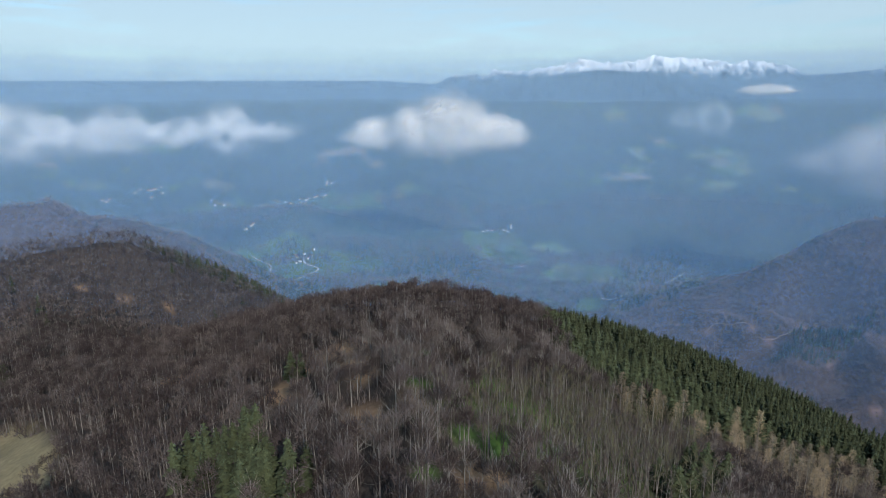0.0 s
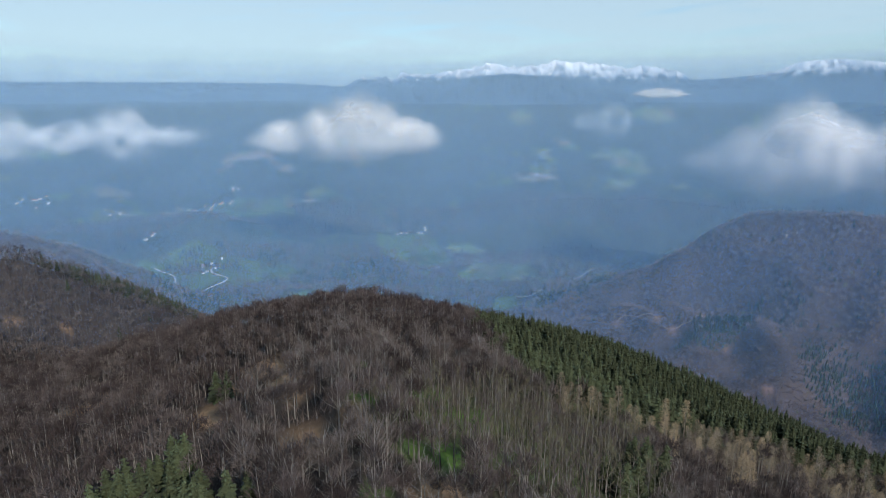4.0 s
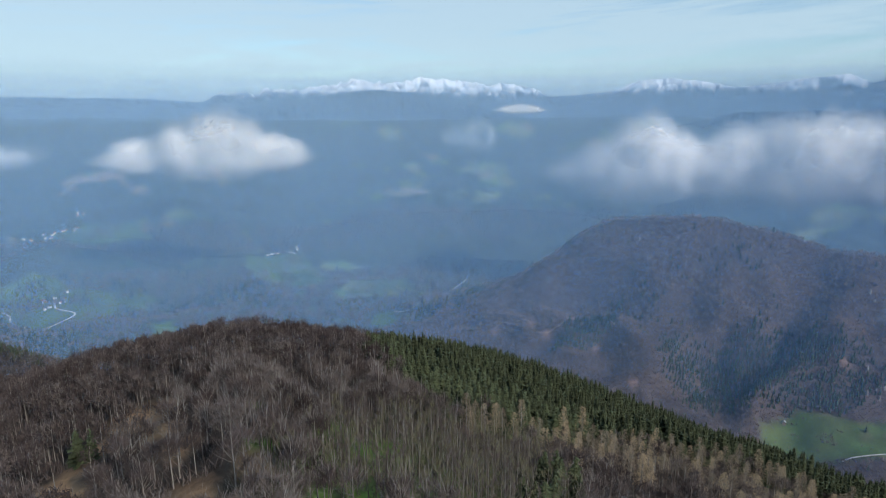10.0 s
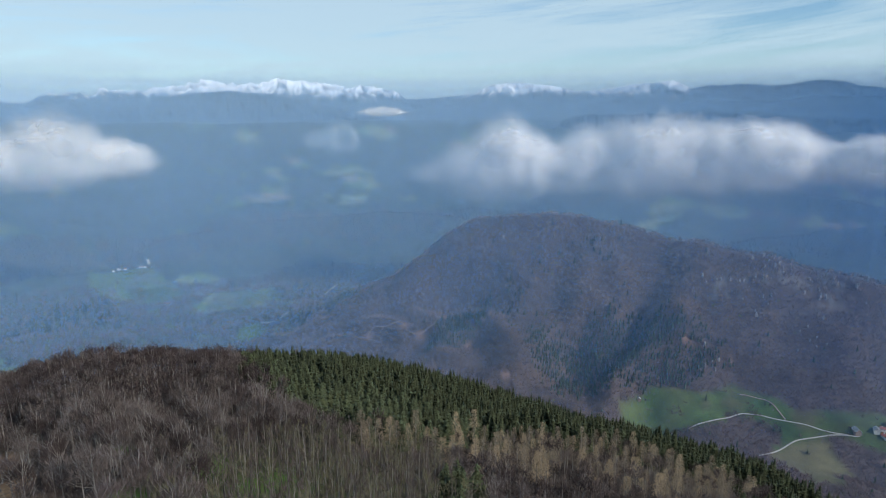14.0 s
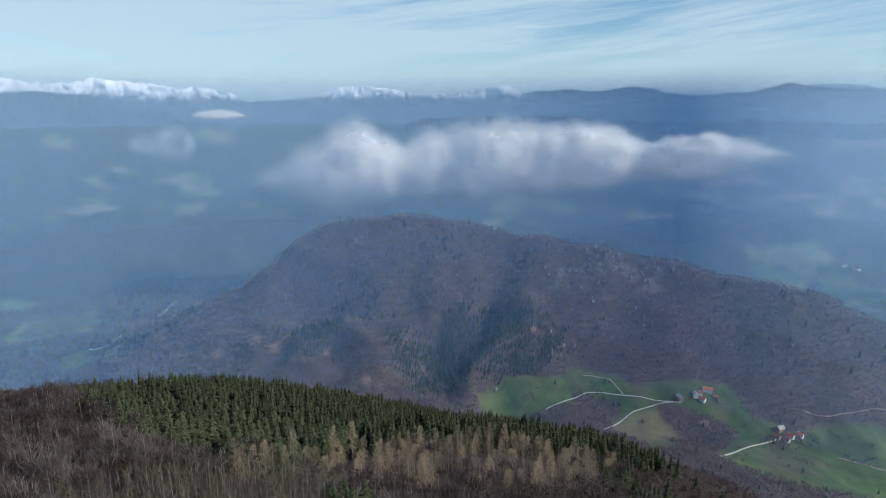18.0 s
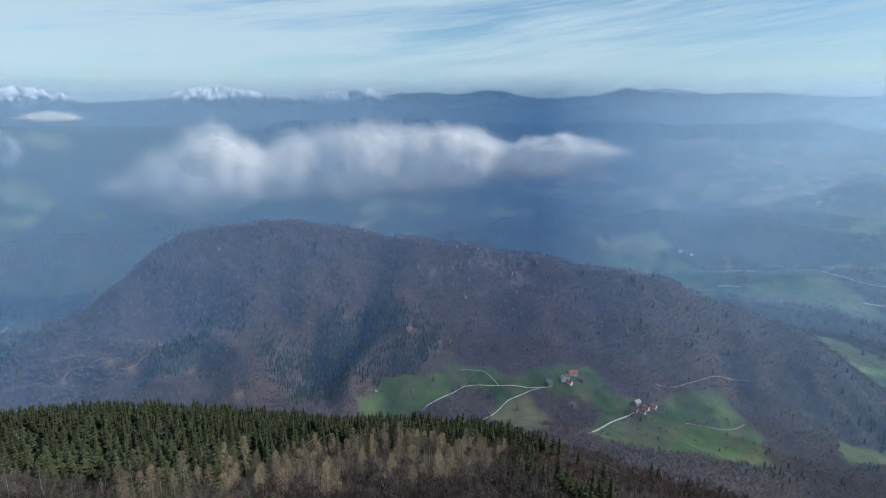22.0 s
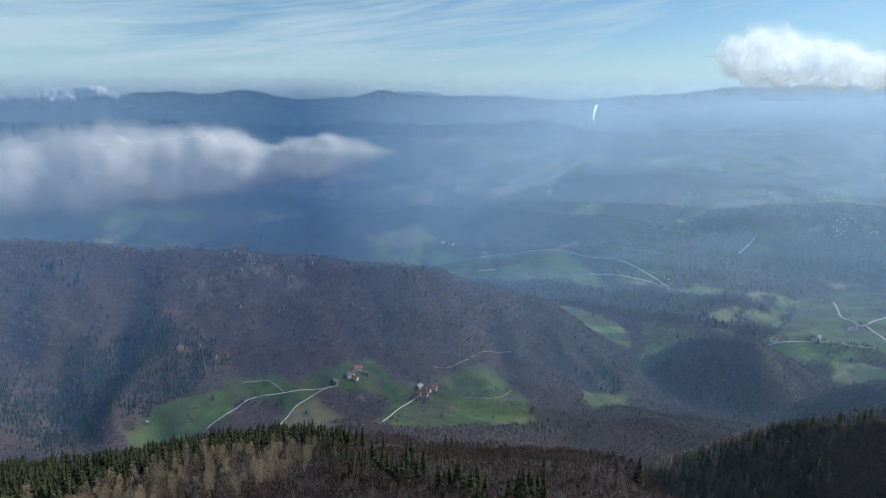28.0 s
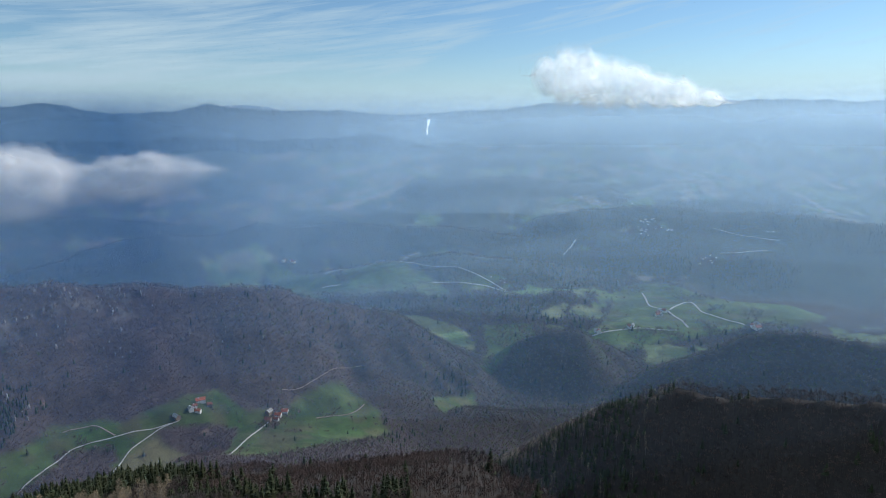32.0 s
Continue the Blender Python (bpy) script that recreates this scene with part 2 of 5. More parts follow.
N1, N2, N3 = Noise2(3), Noise2(11), Noise2(29)


def place(az, r, eye=(0, 0)):
    return eye[0] + r * math.sin(radians(az)), eye[1] + r * math.cos(radians(az))


def crest(x, y, line, profile, eye=(0, 0)):
    """Height of a ridge whose crest runs through (azimuth, distance, height); profile: the drop at a distance from the crest."""
    best = np.full_like(x, -1e9)
    pts = [(*place(a, r, eye), z) for a, r, z in line]
    for (x0, y0, z0), (x1, y1, z1) in zip(pts, pts[1:]):
        dx, dy = x1 - x0, y1 - y0
        t = np.clip(((x - x0) * dx + (y - y0) * dy) / (dx * dx + dy * dy), 0, 1)
        d = np.hypot(x - x0 - t * dx, y - y0 - t * dy)
        best = np.maximum(best, z0 + t * (z1 - z0) - profile(d))
    return best


def blend_max(a, b, k):
    m = np.maximum(a, b)
    return m + k * np.log(np.exp((a - m) / k) + np.exp((b - m) / k))


def seen_height(el, r):
    return EYE_Z + r * math.tan(radians(el))


EAST = (-34, 62)      # lookouts on the flight, from which the far crests are named
MIDWAY = (-9, 40)
DOME = [(190, 120, 722), (60, 8, 719), (10, 120, 717), (9, 250, 706)]
DOME_FLANK = [(66, 290, 638), (72, 330, 619), (80, 375, 591), (89, 400, 571), (99.7, 425, 546), (107.7, 430, 534)]
SADDLE = [(0, 130, 710), (-14, 240, 681), (-22, 400, 655), (-21, 530, 660)]
LEFT_HILL = [(-75, 420, 640), (-40, 520, 668), (-22, 560, 677), (-15, 560, 680), (-10, 575, 636), (-4, 610, 586), (2, 720, 480)]
DARK_RIDGE = [(190, 330, 690), (165, 420, 646), (148, 500, 615), (143.6, 510, 602), (137, 525, 585), (132.6, 540, 580), (127.6, 560, 549), (122.4, 585, 498), (117, 615, 450), (112, 650, 370), (106, 760, 240)]
MOUNTAIN = [(36, 1960, 90), (39.5, 1880, 160), (44, 1780, 298), (47.3, 1700, 424), (50.6, 1620, 514), (54, 1590, 536), (59, 1560, 541), (63.7, 1520, 532), (67.8, 1480, 506),
            (70.2, 1465, 517), (75.4, 1450, 500), (80.6, 1435, 482), (88, 1430, 444), (93.3, 1450, 426), (98.8, 1480, 386), (104, 1510, 342), (108, 1600, 250)]
FOOT_SPUR = [(50, 1560, 440), (46, 1450, 320), (41.5, 1420, 262), (38, 1460, 190)]
KNOLL = [(117.5, 1700, 200), (120.5, 1680, 236), (123.5, 1690, 236), (126.5, 1760, 180)]
KNOLL_2 = [(133, 1500, 270), (138, 1560, 322), (143, 1540, 345), (150, 1500, 360), (165, 1400, 420)]
FAR_LEFT = [(-60, 1500, 560), (-30, 1500, 575), (-23.3, 1520, 565), (-20, 1530, 588), (-16.9, 1560, 545), (-13, 1620, 492), (-8, 1730, 395), (-4, 1850, 240)]
NEAR_LEFT = [(-60, 800, 560), (-30, 900, 590), (-20, 960, 575), (-12, 1050, 505), (-8, 1110, 410), (-4, 1180, 300)]


FAR_HILLS = [[(74, 2900, -10.2), (80, 3000, -9.0), (84, 3050, -8.4), (88, 3080, -8.9), (92, 3120, -8.1), (95.5, 3150, -8.5), (98.8, 3150, -8.0), (104, 3100, -8.9), (112, 3000, -9.3), (120, 2950, -9.9)],
             [(96, 2560, -12.8), (103, 2560, -11.6), (110, 2600, -11.2), (116, 2620, -11.8), (122, 2650, -12.6)], [(120, 3200, -7.6), (128, 3250, -6.7), (137, 3200, -7.0), (147, 3100, -7.6)], [(108, 3800, -4.6), (116, 3850, -4.2), (124, 3800, -4.9)],
             [(-14, 2900, -11.5), (-6, 2950, -10.6), (4, 2980, -10.3), (12, 2950, -11.2)], [(20, 3000, -11.0), (30, 3100, -9.6), (40, 3100, -9.2), (50, 3000, -10.2)], [(56, 3400, -7.4), (66, 3500, -6.2), (74, 3450, -6.4), (82, 3400, -7.2)]]


def profile(gentle, reach, steep):
    return lambda d: gentle * d + (steep - gentle) * np.maximum(0, d - reach) + 0.0004 * np.minimum(d, reach) ** 2


def land(x, y):
    """Ground height."""
    x, y = np.asarray(x, float), np.asarray(y, float)
    r = np.hypot(x - MID[0], y - MID[1]) + 1e-6
    az = np.degrees(np.arctan2(x, y))
    side = np.clip((az - 40) / 60, 0, 1)
    base = 100 + 60 * side + 55 * N1(x, y, 700, 4) * np.clip(r / 1500, 0, 1) + 35 * N2(x, y, 260, 3)
    base = base - 75 * np.exp(-((az - 118) / 12) ** 2 - ((r - 1600) / 350) ** 2)
    base = base + np.clip(1450 - r, 0, 1450) * (0.10 + 0.22 * np.exp(-((az - 78) / 26) ** 2))
    gully = N2(x, y, 190, 4) * 22 + N3(x, y, 70, 3) * 6
    below = np.clip((-crest(x, y, [(a, q, 0) for a, q, _ in MOUNTAIN], lambda d: d, MIDWAY) - 30) / 160, 0, 1)
    gully = gully + below * np.clip(np.hypot(x - 1110, y - 110) / 260 - 0.7, 0, 1) * (22 - 75 * np.abs(N1(x, y, 210, 3)) - 26 * np.abs(N3(x, y, 95, 2)))
    z = base
    z = blend_max(z, crest(x, y, MOUNTAIN, profile(0.6, 260, 0.45), MIDWAY) + gully, 12)
    z = blend_max(z, crest(x, y, FOOT_SPUR, profile(0.5, 120, 0.5), MIDWAY) + gully, 10)
    z = blend_max(z, crest(x, y, KNOLL, profile(0.72, 150, 0.6), EAST) + gully * 0.4, 10)
    z = blend_max(z, crest(x, y, KNOLL_2, profile(0.72, 150, 0.6), EAST) + gully * 0.4, 10)
    z = blend_max(z, crest(x, y, FAR_LEFT, profile(0.75, 150, 0.7)) + gully * 0.6, 10)
    z = blend_max(z, crest(x, y, NEAR_LEFT, profile(0.62, 150, 0.6)) + gully * 0.5, 10)
    near = N3(x, y, 60, 3) * 4 + N2(x, y, 25, 2) * 1.0
    turn = np.clip((az - 103) / 14, 0, 1) * (az < 200)
    z = blend_max(z, crest(x, y, DOME, profile(0.30, 330, 0.75)) + near - 0.36 * np.maximum(0, r - 70) * turn, 8)
    z = blend_max(z, crest(x, y, SADDLE, profile(0.4, 150, 0.55)) + near, 6)
    z = blend_max(z, crest(x, y, DOME_FLANK, profile(0.35, 40, 0.75), EAST) + near, 4)
    z = blend_max(z, crest(x, y, LEFT_HILL, profile(0.62, 160, 0.6)) + near, 6)
    z = blend_max(z, crest(x, y, DARK_RIDGE, profile(0.8, 200, 0.8), EAST) + near * 1.3, 6)
    # the far country: a rolling plain that closes up towards the horizon
    s = np.clip((r - 2500) / 2150, 0, 1)
    el = -15.2 + 14.4 * s ** 0.85
    far = EYE_Z + r * np.tan(np.radians(el)) + (N1(x, y, 560, 4) * 130 + N2(x, y, 230, 3) * 40) * (1 - s) ** 1.1 + N1(x, y, 420, 3) * 12 * s
    for line in FAR_HILLS:
        far = blend_max(far, crest(x, y, [(a, q, seen_height(e, q)) for a, q, e in line], profile(0.34, 200, 0.4)) + N2(x, y, 240, 3) * 26, 8)
    w = np.clip((r - 2300) / 500, 0, 1)
    w = w * w * (3 - 2 * w)
    return z * (1 - w) + far * w


def mesh_object(name, verts, faces, mat, parent=None, cover=None, smooth=True):
    me = bpy.data.meshes.new(name)
    verts, faces = np.asarray(verts, np.float32), np.asarray(faces, np.int32)
    k = faces.shape[1]
    me.vertices.add(len(verts))
    me.vertices.foreach_set("co", verts.ravel())
    me.loops.add(faces.size)
    me.loops.foreach_set("vertex_index", faces.ravel())
    me.polygons.add(len(faces))
    me.polygons.foreach_set("loop_start", np.arange(0, faces.size, k, dtype=np.int32))
    me.polygons.foreach_set("loop_total", np.full(len(faces), k, np.int32))
    me.polygons.foreach_set("use_smooth", np.full(len(faces), smooth))
    if cover is not None:
        a = me.color_attributes.new("cover", "FLOAT_COLOR", "POINT")
        a.data.foreach_set("color", np.hstack([cover, np.ones((len(cover), 1))]).astype(np.float32).ravel())
    me.update(calc_edges=True)
    me.materials.append(mat)
    ob = new(name, me)
    ob.parent = parent
    return ob


def grid_faces(rows, cols, wrap):
    i, j = np.meshgrid(np.arange(rows - 1), np.arange(cols if wrap else cols - 1), indexing="ij")
    jn = (j + 1) % cols
    return np.stack([i * cols + j, i * cols + jn, (i + 1) * cols + jn, (i + 1) * cols + j], -1).reshape(-1, 4)


def mixc(a, b, w):
    return a * (1 - w[..., None]) + np.asarray(b) * w[..., None]


def inside(x, y, corners, soft, wobble=0.0):
    """1 inside the polygon, falling to 0 within soft metres outside its edge."""
    x, y = np.asarray(x, float), np.asarray(y, float)
    if wobble:
        x, y = x + wobble * N2(x, y, wobble * 5, 3), y + wobble * N3(x, y, wobble * 5, 3)
    odd, near = np.zeros(x.shape, bool), np.full(x.shape, 1e9)
    for (x0, y0), (x1, y1) in zip(corners, corners[1:] + corners[:1]):
        odd ^= ((y0 > y) != (y1 > y)) & (x < (x1 - x0) * (y - y0) / (y1 - y0 + 1e-9) + x0)
        dx, dy = x1 - x0, y1 - y0
        t = np.clip(((x - x0) * dx + (y - y0) * dy) / (dx * dx + dy * dy), 0, 1)
        near = np.minimum(near, np.hypot(x - x0 - t * dx, y - y0 - t * dy))
    return np.where(odd, 1.0, np.clip(1 - near / soft, 0, 1))


def spot(x, y, cx, cy, radius):
    d = np.hypot(x - cx, y - cy) / radius + 0.5 * N3(x, y, radius * 0.8, 3)
    return np.clip(1.6 - 1.6 * d, 0, 1)


MEADOWS = [
    [(971, 518), (1030, 487), (1060, 403), (1118, 364), (1119, 302), (1063, 312), (985, 380), (940, 484)],
    [(1118, 364), (1124, 245), (1148, 191), (1193, 97), (1138, 32), (1146, -6), (903, 67), (980, 142), (1010, 240), (1040, 320)],
    [(1153, -38), (1228, -166), (1205, -178), (1128, -217), (1054, -223), (896, 58), (1053, 11)],
    [(1207, -372), (1247, -482), (1165, -441), (1114, -358)],
    [(2803, -131), (2680, -234), (2559, -397), (2504, -713), (2236, -781), (2134, -690), (2289, -533), (2331, -311), (2500, -160)],
    [(1552, -1020), (2040, -1515), (2011, -1669), (1813, -1730), (1427, -1858), (1375, -1861), (1354, -1818), (1462, -1417), (1477, -1068)],
    [(1800, -799), (1742, -901), (1649, -900), (1544, -808), (1422, -599), (1482, -602)],
    [(-330, 2600), (-53, 2669), (67, 2560), (335, 2433), (268, 2386), (90, 2250), (-37, 2200), (-200, 2300)],
    [(-139, 3117), (155, 3398), (386, 3179), (398, 2943), (193, 2900), (15, 2936)],
    [(-589, 3042), (-474, 3182), (-344, 3107), (-452, 2996)],
    [(709, 2652), (958, 2683), (926, 2219), (793, 2280), (705, 2504)],
    [(892, 1799), (963, 1787), (838, 1504), (781, 1534)],
]
FAR_WOODS = [[(2790, -2394), (2618, -2660), (2427, -2919), (1963, -2376), (2121, -2229), (2320, -2088)], [(2384, -1642), (2318, -1829), (2188, -1980), (2014, -1800), (2197, -1558)],
             [(1990, -1888), (1939, -2075), (1829, -2236), (1672, -2067), (1886, -1818)], [(3532, -1124), (3354, -1690), (3211, -2323), (3056, -2138), (3183, -1606), (3416, -1110)],
             [(4050, -1462), (3852, -1911), (3736, -1882), (3891, -1458)], [(2336, -1162), (2394, -1552), (2151, -1454), (2177, -1101)]]
COPSES = [[(1049, 345), (1061, 317), (1063, 270), (1035, 257), (1000, 279), (999, 320)], [(1087, 190), (1098, 148), (1100, 86), (997, 75), (879, 108), (906, 154), (1050, 189)]]
COPSE = [(1078, 197), (1101, 151), (1090, 63), (986, 79), (1029, 163)]
STRAW = [[(1001, 253), (1040, 235), (1079, 199), (1046, 183), (890, 143), (877, 172), (966, 220)], [(1043, 230), (1067, 195), (1023, 142), (1000, 193)], [(-150, 288), (-126, 270), (-99, 238), (-92, 206), (-112, 195), (-165, 260)]]
ROCKS = [(1285, 447), (1317, 388), (1386, 294), (1400, 200), (1350, 220), (1240, 470)]
LITTER = [(9, 226, 15), (-13, 203, 10), (13, 154, 9), (-169, 492, 5), (-138, 484, 7), (-106, 483, 5), (-59, 283, 16), (37, 119, 8), (14, 205, 9), (-4, 216, 9), (27, 158, 7), (15, 186, 8), (-10, 190, 7)]
SCARS = [(977, 974, 24), (894, 959, 15), (933, 852, 11), (854, 1093, 15), (886, 711, 13), (1142, 463, 9), (1156, 380, 8), (905, 1020, 12)]
GRASS = [(32, 168, 6), (54, 179, 9), (60, 180, 6), (62, 162, 7), (38, 140, 6), (47, 136, 9), (44, 159, 6), (22, 119, 5), (64, 140, 7), (70, 165, 6), (41, 203, 5)]


def meadow_at(x, y):
    m = np.zeros(np.shape(x))
    for k, poly in enumerate(MEADOWS):
        m = np.maximum(m, inside(x, y, poly, 10, 20 if k < 4 or k == 11 else 45))
    for poly in [COPSE] + COPSES:
        m = m * (1 - inside(x, y, poly, 6, 8))
    return m


def clearing_at(x, y):
    """1 on the open land between the far woods."""
    r = np.hypot(x - MID[0], y - MID[1])
    az = np.degrees(np.arctan2(x, y))
    return np.clip((N1(x, y, 260, 5, 0.6) - np.where(az < 62, 0.24, 0.08)) * 14, 0, 1) * np.clip((r - np.where(az > 92, 1580, 1750)) / 250, 0, 1)


def far_wood_at(x, y):
    """1 where the hills and the plain in the distance are wooded."""
    m = np.zeros(x.shape)
    for line in FAR_HILLS:
        rise = crest(x, y, [(a, q, 200.0) for a, q, e in line], profile(0.34, 200, 0.4)) + 70 * N1(x, y, 200, 4, 0.6)
        m = np.maximum(m, np.clip((rise - 120) / 8, 0, 1))
    for poly in FAR_WOODS:
        m = np.maximum(m, inside(x, y, poly, 25, 60))
    return m


def parcels(x, y, wide, long, turn):
    """Strip fields: a number from 0 to 1 for each parcel of land."""
    a = turn + 0.5 * N1(x, y, 1200, 2)
    u, v = x * np.cos(a) + y * np.sin(a), y * np.cos(a) - x * np.sin(a)
    j = np.floor(v / long)
    i = np.floor((u + 37 * j) / wide)
    return np.modf(np.abs(np.sin(i * 12.9898 + j * 78.233) * 4375.85))[0]


def cover_of(x, y, z):
    """Land cover as base colours: leaf litter, meadows, ploughed fields."""
    r = np.hypot(x - MID[0], y - MID[1])
    c = np.zeros(x.shape + (3,)) + (0.054, 0.043, 0.037)
    # far litter is lighter, except southwards, where cloud shade is kept in its colour
    c = mixc(c, (0.088, 0.066, 0.058), np.clip((r - 600) / 150, 0, 1) * np.clip((y + 450) / 200, 0, 1))
    c = mixc(c, (0.052, 0.066, 0.036), np.clip((r - 1500) / 200, 0, 1) * np.clip((y - 900) / 400, 0, 1))
    c = mixc(c, (0.14, 0.125, 0.115), inside(x, y, ROCKS, 40, 40) * np.clip(N3(x, y, 22, 3) * 6, 0, 1))
    for cx, cy, q in SCARS:
        c = mixc(c, (0.27, 0.17, 0.13), 0.75 * spot(x, y, cx, cy, q))
    c = mixc(c, (0.095, 0.118, 0.045), spot(x, y, 72, 150, 50))
    for cx, cy, q in LITTER:
        c = mixc(c, (0.30, 0.19, 0.11), spot(x, y, cx, cy, q))
    for cx, cy, q in GRASS:
        c = mixc(c, (0.085, 0.15, 0.03), spot(x, y, cx, cy, q))
    patch = N1(x, y, 260, 5, 0.6)
    tone = np.clip(N2(x, y, 90, 2) * 1.2 + 0.5, 0, 1)
    open_land = clearing_at(x, y)
    east = np.clip((np.degrees(np.arctan2(x, y)) - 85) / 15, 0, 1) * np.clip((r - 3300) / 400, 0, 1)
    open_land = np.maximum(open_land, np.clip((patch + 0.22) * 8, 0, 1) * east)
    green = mixc(np.zeros(x.shape + (3,)) + (0.085, 0.13, 0.045), (0.15, 0.16, 0.075), tone)
    brown = np.clip((N3(x, y, 150, 2) - 0.25) * 12, 0, 1) * np.clip((r - 2600) / 300, 0, 1)
    strip = parcels(x, y, 85, 260, 0.7)
    green = green * (0.6 + 0.9 * parcels(x + 900, y, 110, 210, 0.7))[..., None]
    green = mixc(green, (0.26, 0.20, 0.15), np.maximum(brown * 0.6, (strip > 0.8) * np.clip((r - 2400) / 300, 0, 1)))
    c = c * (1 - open_land[..., None]) + green * open_land[..., None]
    wood = np.clip((0.05 - patch) * 8, 0, 1) * np.clip((r - 2500) / 200, 0, 1) * (1 - open_land)
    c = mixc(c, (0.060, 0.072, 0.050), wood)
    c = mixc(c, (0.062, 0.070, 0.046), far_wood_at(x, y) * np.clip((r - 1900) / 200, 0, 1))
    grass = mixc(np.zeros(x.shape + (3,)) + (0.052, 0.094, 0.025), (0.092, 0.11, 0.043), np.clip(N3(x, y, 60, 3) + 0.4, 0, 1))
    grass = mixc(grass, (0.088, 0.128, 0.040), 0.7 * np.clip((r - 1400) / 200, 0, 1))
    grass = mixc(grass, (0.105, 0.088, 0.05), np.clip(N2(x, y, 48, 4, 0.6) * 2.2 - 0.15, 0, 0.6))
    grass = grass * (0.72 + 0.56 * parcels(x, y, 55, 120, 0.3))[..., None] * (1 + 0.25 * N3(x, y, 18, 2))[..., None]
    m = meadow_at(x, y)
    c = c * (1 - m[..., None]) + grass * m[..., None]
    for poly in STRAW:
        c = mixc(c, (0.13, 0.12, 0.062) if poly[0][0] > 500 else (0.23, 0.19, 0.11), inside(x, y, poly, 8, 12))
    c = mixc(c, (0.26, 0.18, 0.13), spot(x, y, 1090, 118, 9))
    return c

# ---- ground ----
angles = np.radians(np.concatenate([np.arange(-50, 160, 0.32), np.arange(160, 310, 2.5)]))
radii = np.concatenate([[0.02], np.linspace(25, 640, 90), np.linspace(650, 2700, 190), np.linspace(2720, 4750, 85)])
gx = MID[0] + radii[:, None] * np.sin(angles)
gy = MID[1] + radii[:, None] * np.cos(angles)
gz = land(gx, gy)
ground = mesh_object("ground", np.stack([gx, gy, gz], -1).reshape(-1, 3), grid_faces(len(radii), len(angles), True)[:, ::-1], GROUND, cover=cover_of(gx, gy, gz).reshape(-1, 3))
tagged(ground, "forested hills and green valley floor in early spring", "ground", kind="structure")


# ---- distant ranges ----
def range_line(name, r, knots, bottom, seed, rough, snow, label, lo, hi, step=0.09):
    """A distant range: its skyline rises between azimuths lo and hi through knots of (azimuth, elevation)."""
    az = np.arange(lo, hi, step)
    el = np.interp(az, [k[0] for k in knots], [k[1] for k in knots])
    n = Noise2(seed)
    el = el + n(az, az * 0 + 3, 2.0, 6, 0.62) * rough
    rows = 20
    pts, cov = [], []
    for k in range(rows):
        f = k / (rows - 1)
        rr = r + 30 - 130 * f + 80 * n(az + 31, az * 0 + f * 9, 1.2, 4, 0.62) * math.sin(math.pi * min(1, f * 2 + 0.1))
        e = el * (1 - f) + bottom * f
        a = np.radians(az)
        pts.append(np.stack([MID[0] + rr * np.sin(a), MID[1] + rr * np.cos(a), EYE_Z + rr * np.tan(np.radians(e))], -1))
        white = np.clip((e - snow + 0.6 * n(az, az * 0 + f * 10, 0.8, 5, 0.75) + 0.9 * n(az * 1.0 + 70 + 3 * f, az * 0 + f * 14, 0.3, 3, 0.7)) * 5, 0, 1)
        # bare rock and woods get a bluish base colour that holds distance haze
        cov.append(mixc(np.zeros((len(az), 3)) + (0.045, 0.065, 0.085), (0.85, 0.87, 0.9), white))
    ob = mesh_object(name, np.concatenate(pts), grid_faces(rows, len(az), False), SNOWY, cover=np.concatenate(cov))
    return tagged(ob, label, "mountain range", kind="structure")


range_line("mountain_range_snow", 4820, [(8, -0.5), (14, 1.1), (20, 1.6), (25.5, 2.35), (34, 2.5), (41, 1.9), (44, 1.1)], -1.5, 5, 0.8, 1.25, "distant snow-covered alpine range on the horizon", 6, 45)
# upper edge of the haze layer, made as a solid blue strip
range_line("mountain_range_hazy", 4815, [(-62, 0.7), (-20, 0.78), (0, 0.85), (8, 0.8), (13, 0.5), (16, 0.1)], -1.5, 19, 0.05, 9, "flat blue top edge of the haze, built as a low range", -62, 16)
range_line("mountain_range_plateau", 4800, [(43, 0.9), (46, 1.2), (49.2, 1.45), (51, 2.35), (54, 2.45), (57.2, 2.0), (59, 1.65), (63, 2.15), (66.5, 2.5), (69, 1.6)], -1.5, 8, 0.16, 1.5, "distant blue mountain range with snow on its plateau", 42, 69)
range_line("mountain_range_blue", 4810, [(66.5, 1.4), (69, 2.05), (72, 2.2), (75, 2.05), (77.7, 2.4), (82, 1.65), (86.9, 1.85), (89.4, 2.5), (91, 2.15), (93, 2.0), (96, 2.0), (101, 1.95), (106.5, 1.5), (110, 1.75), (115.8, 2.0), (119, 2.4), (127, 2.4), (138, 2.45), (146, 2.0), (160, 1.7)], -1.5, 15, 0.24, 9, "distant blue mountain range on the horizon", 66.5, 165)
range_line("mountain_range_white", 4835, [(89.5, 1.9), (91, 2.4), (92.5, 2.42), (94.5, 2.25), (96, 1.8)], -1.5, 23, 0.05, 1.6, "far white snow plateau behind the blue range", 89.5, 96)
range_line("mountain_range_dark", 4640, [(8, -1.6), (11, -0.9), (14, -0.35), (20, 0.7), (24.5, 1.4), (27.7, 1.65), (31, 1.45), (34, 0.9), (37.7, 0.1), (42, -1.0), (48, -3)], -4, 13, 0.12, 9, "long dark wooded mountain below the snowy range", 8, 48)
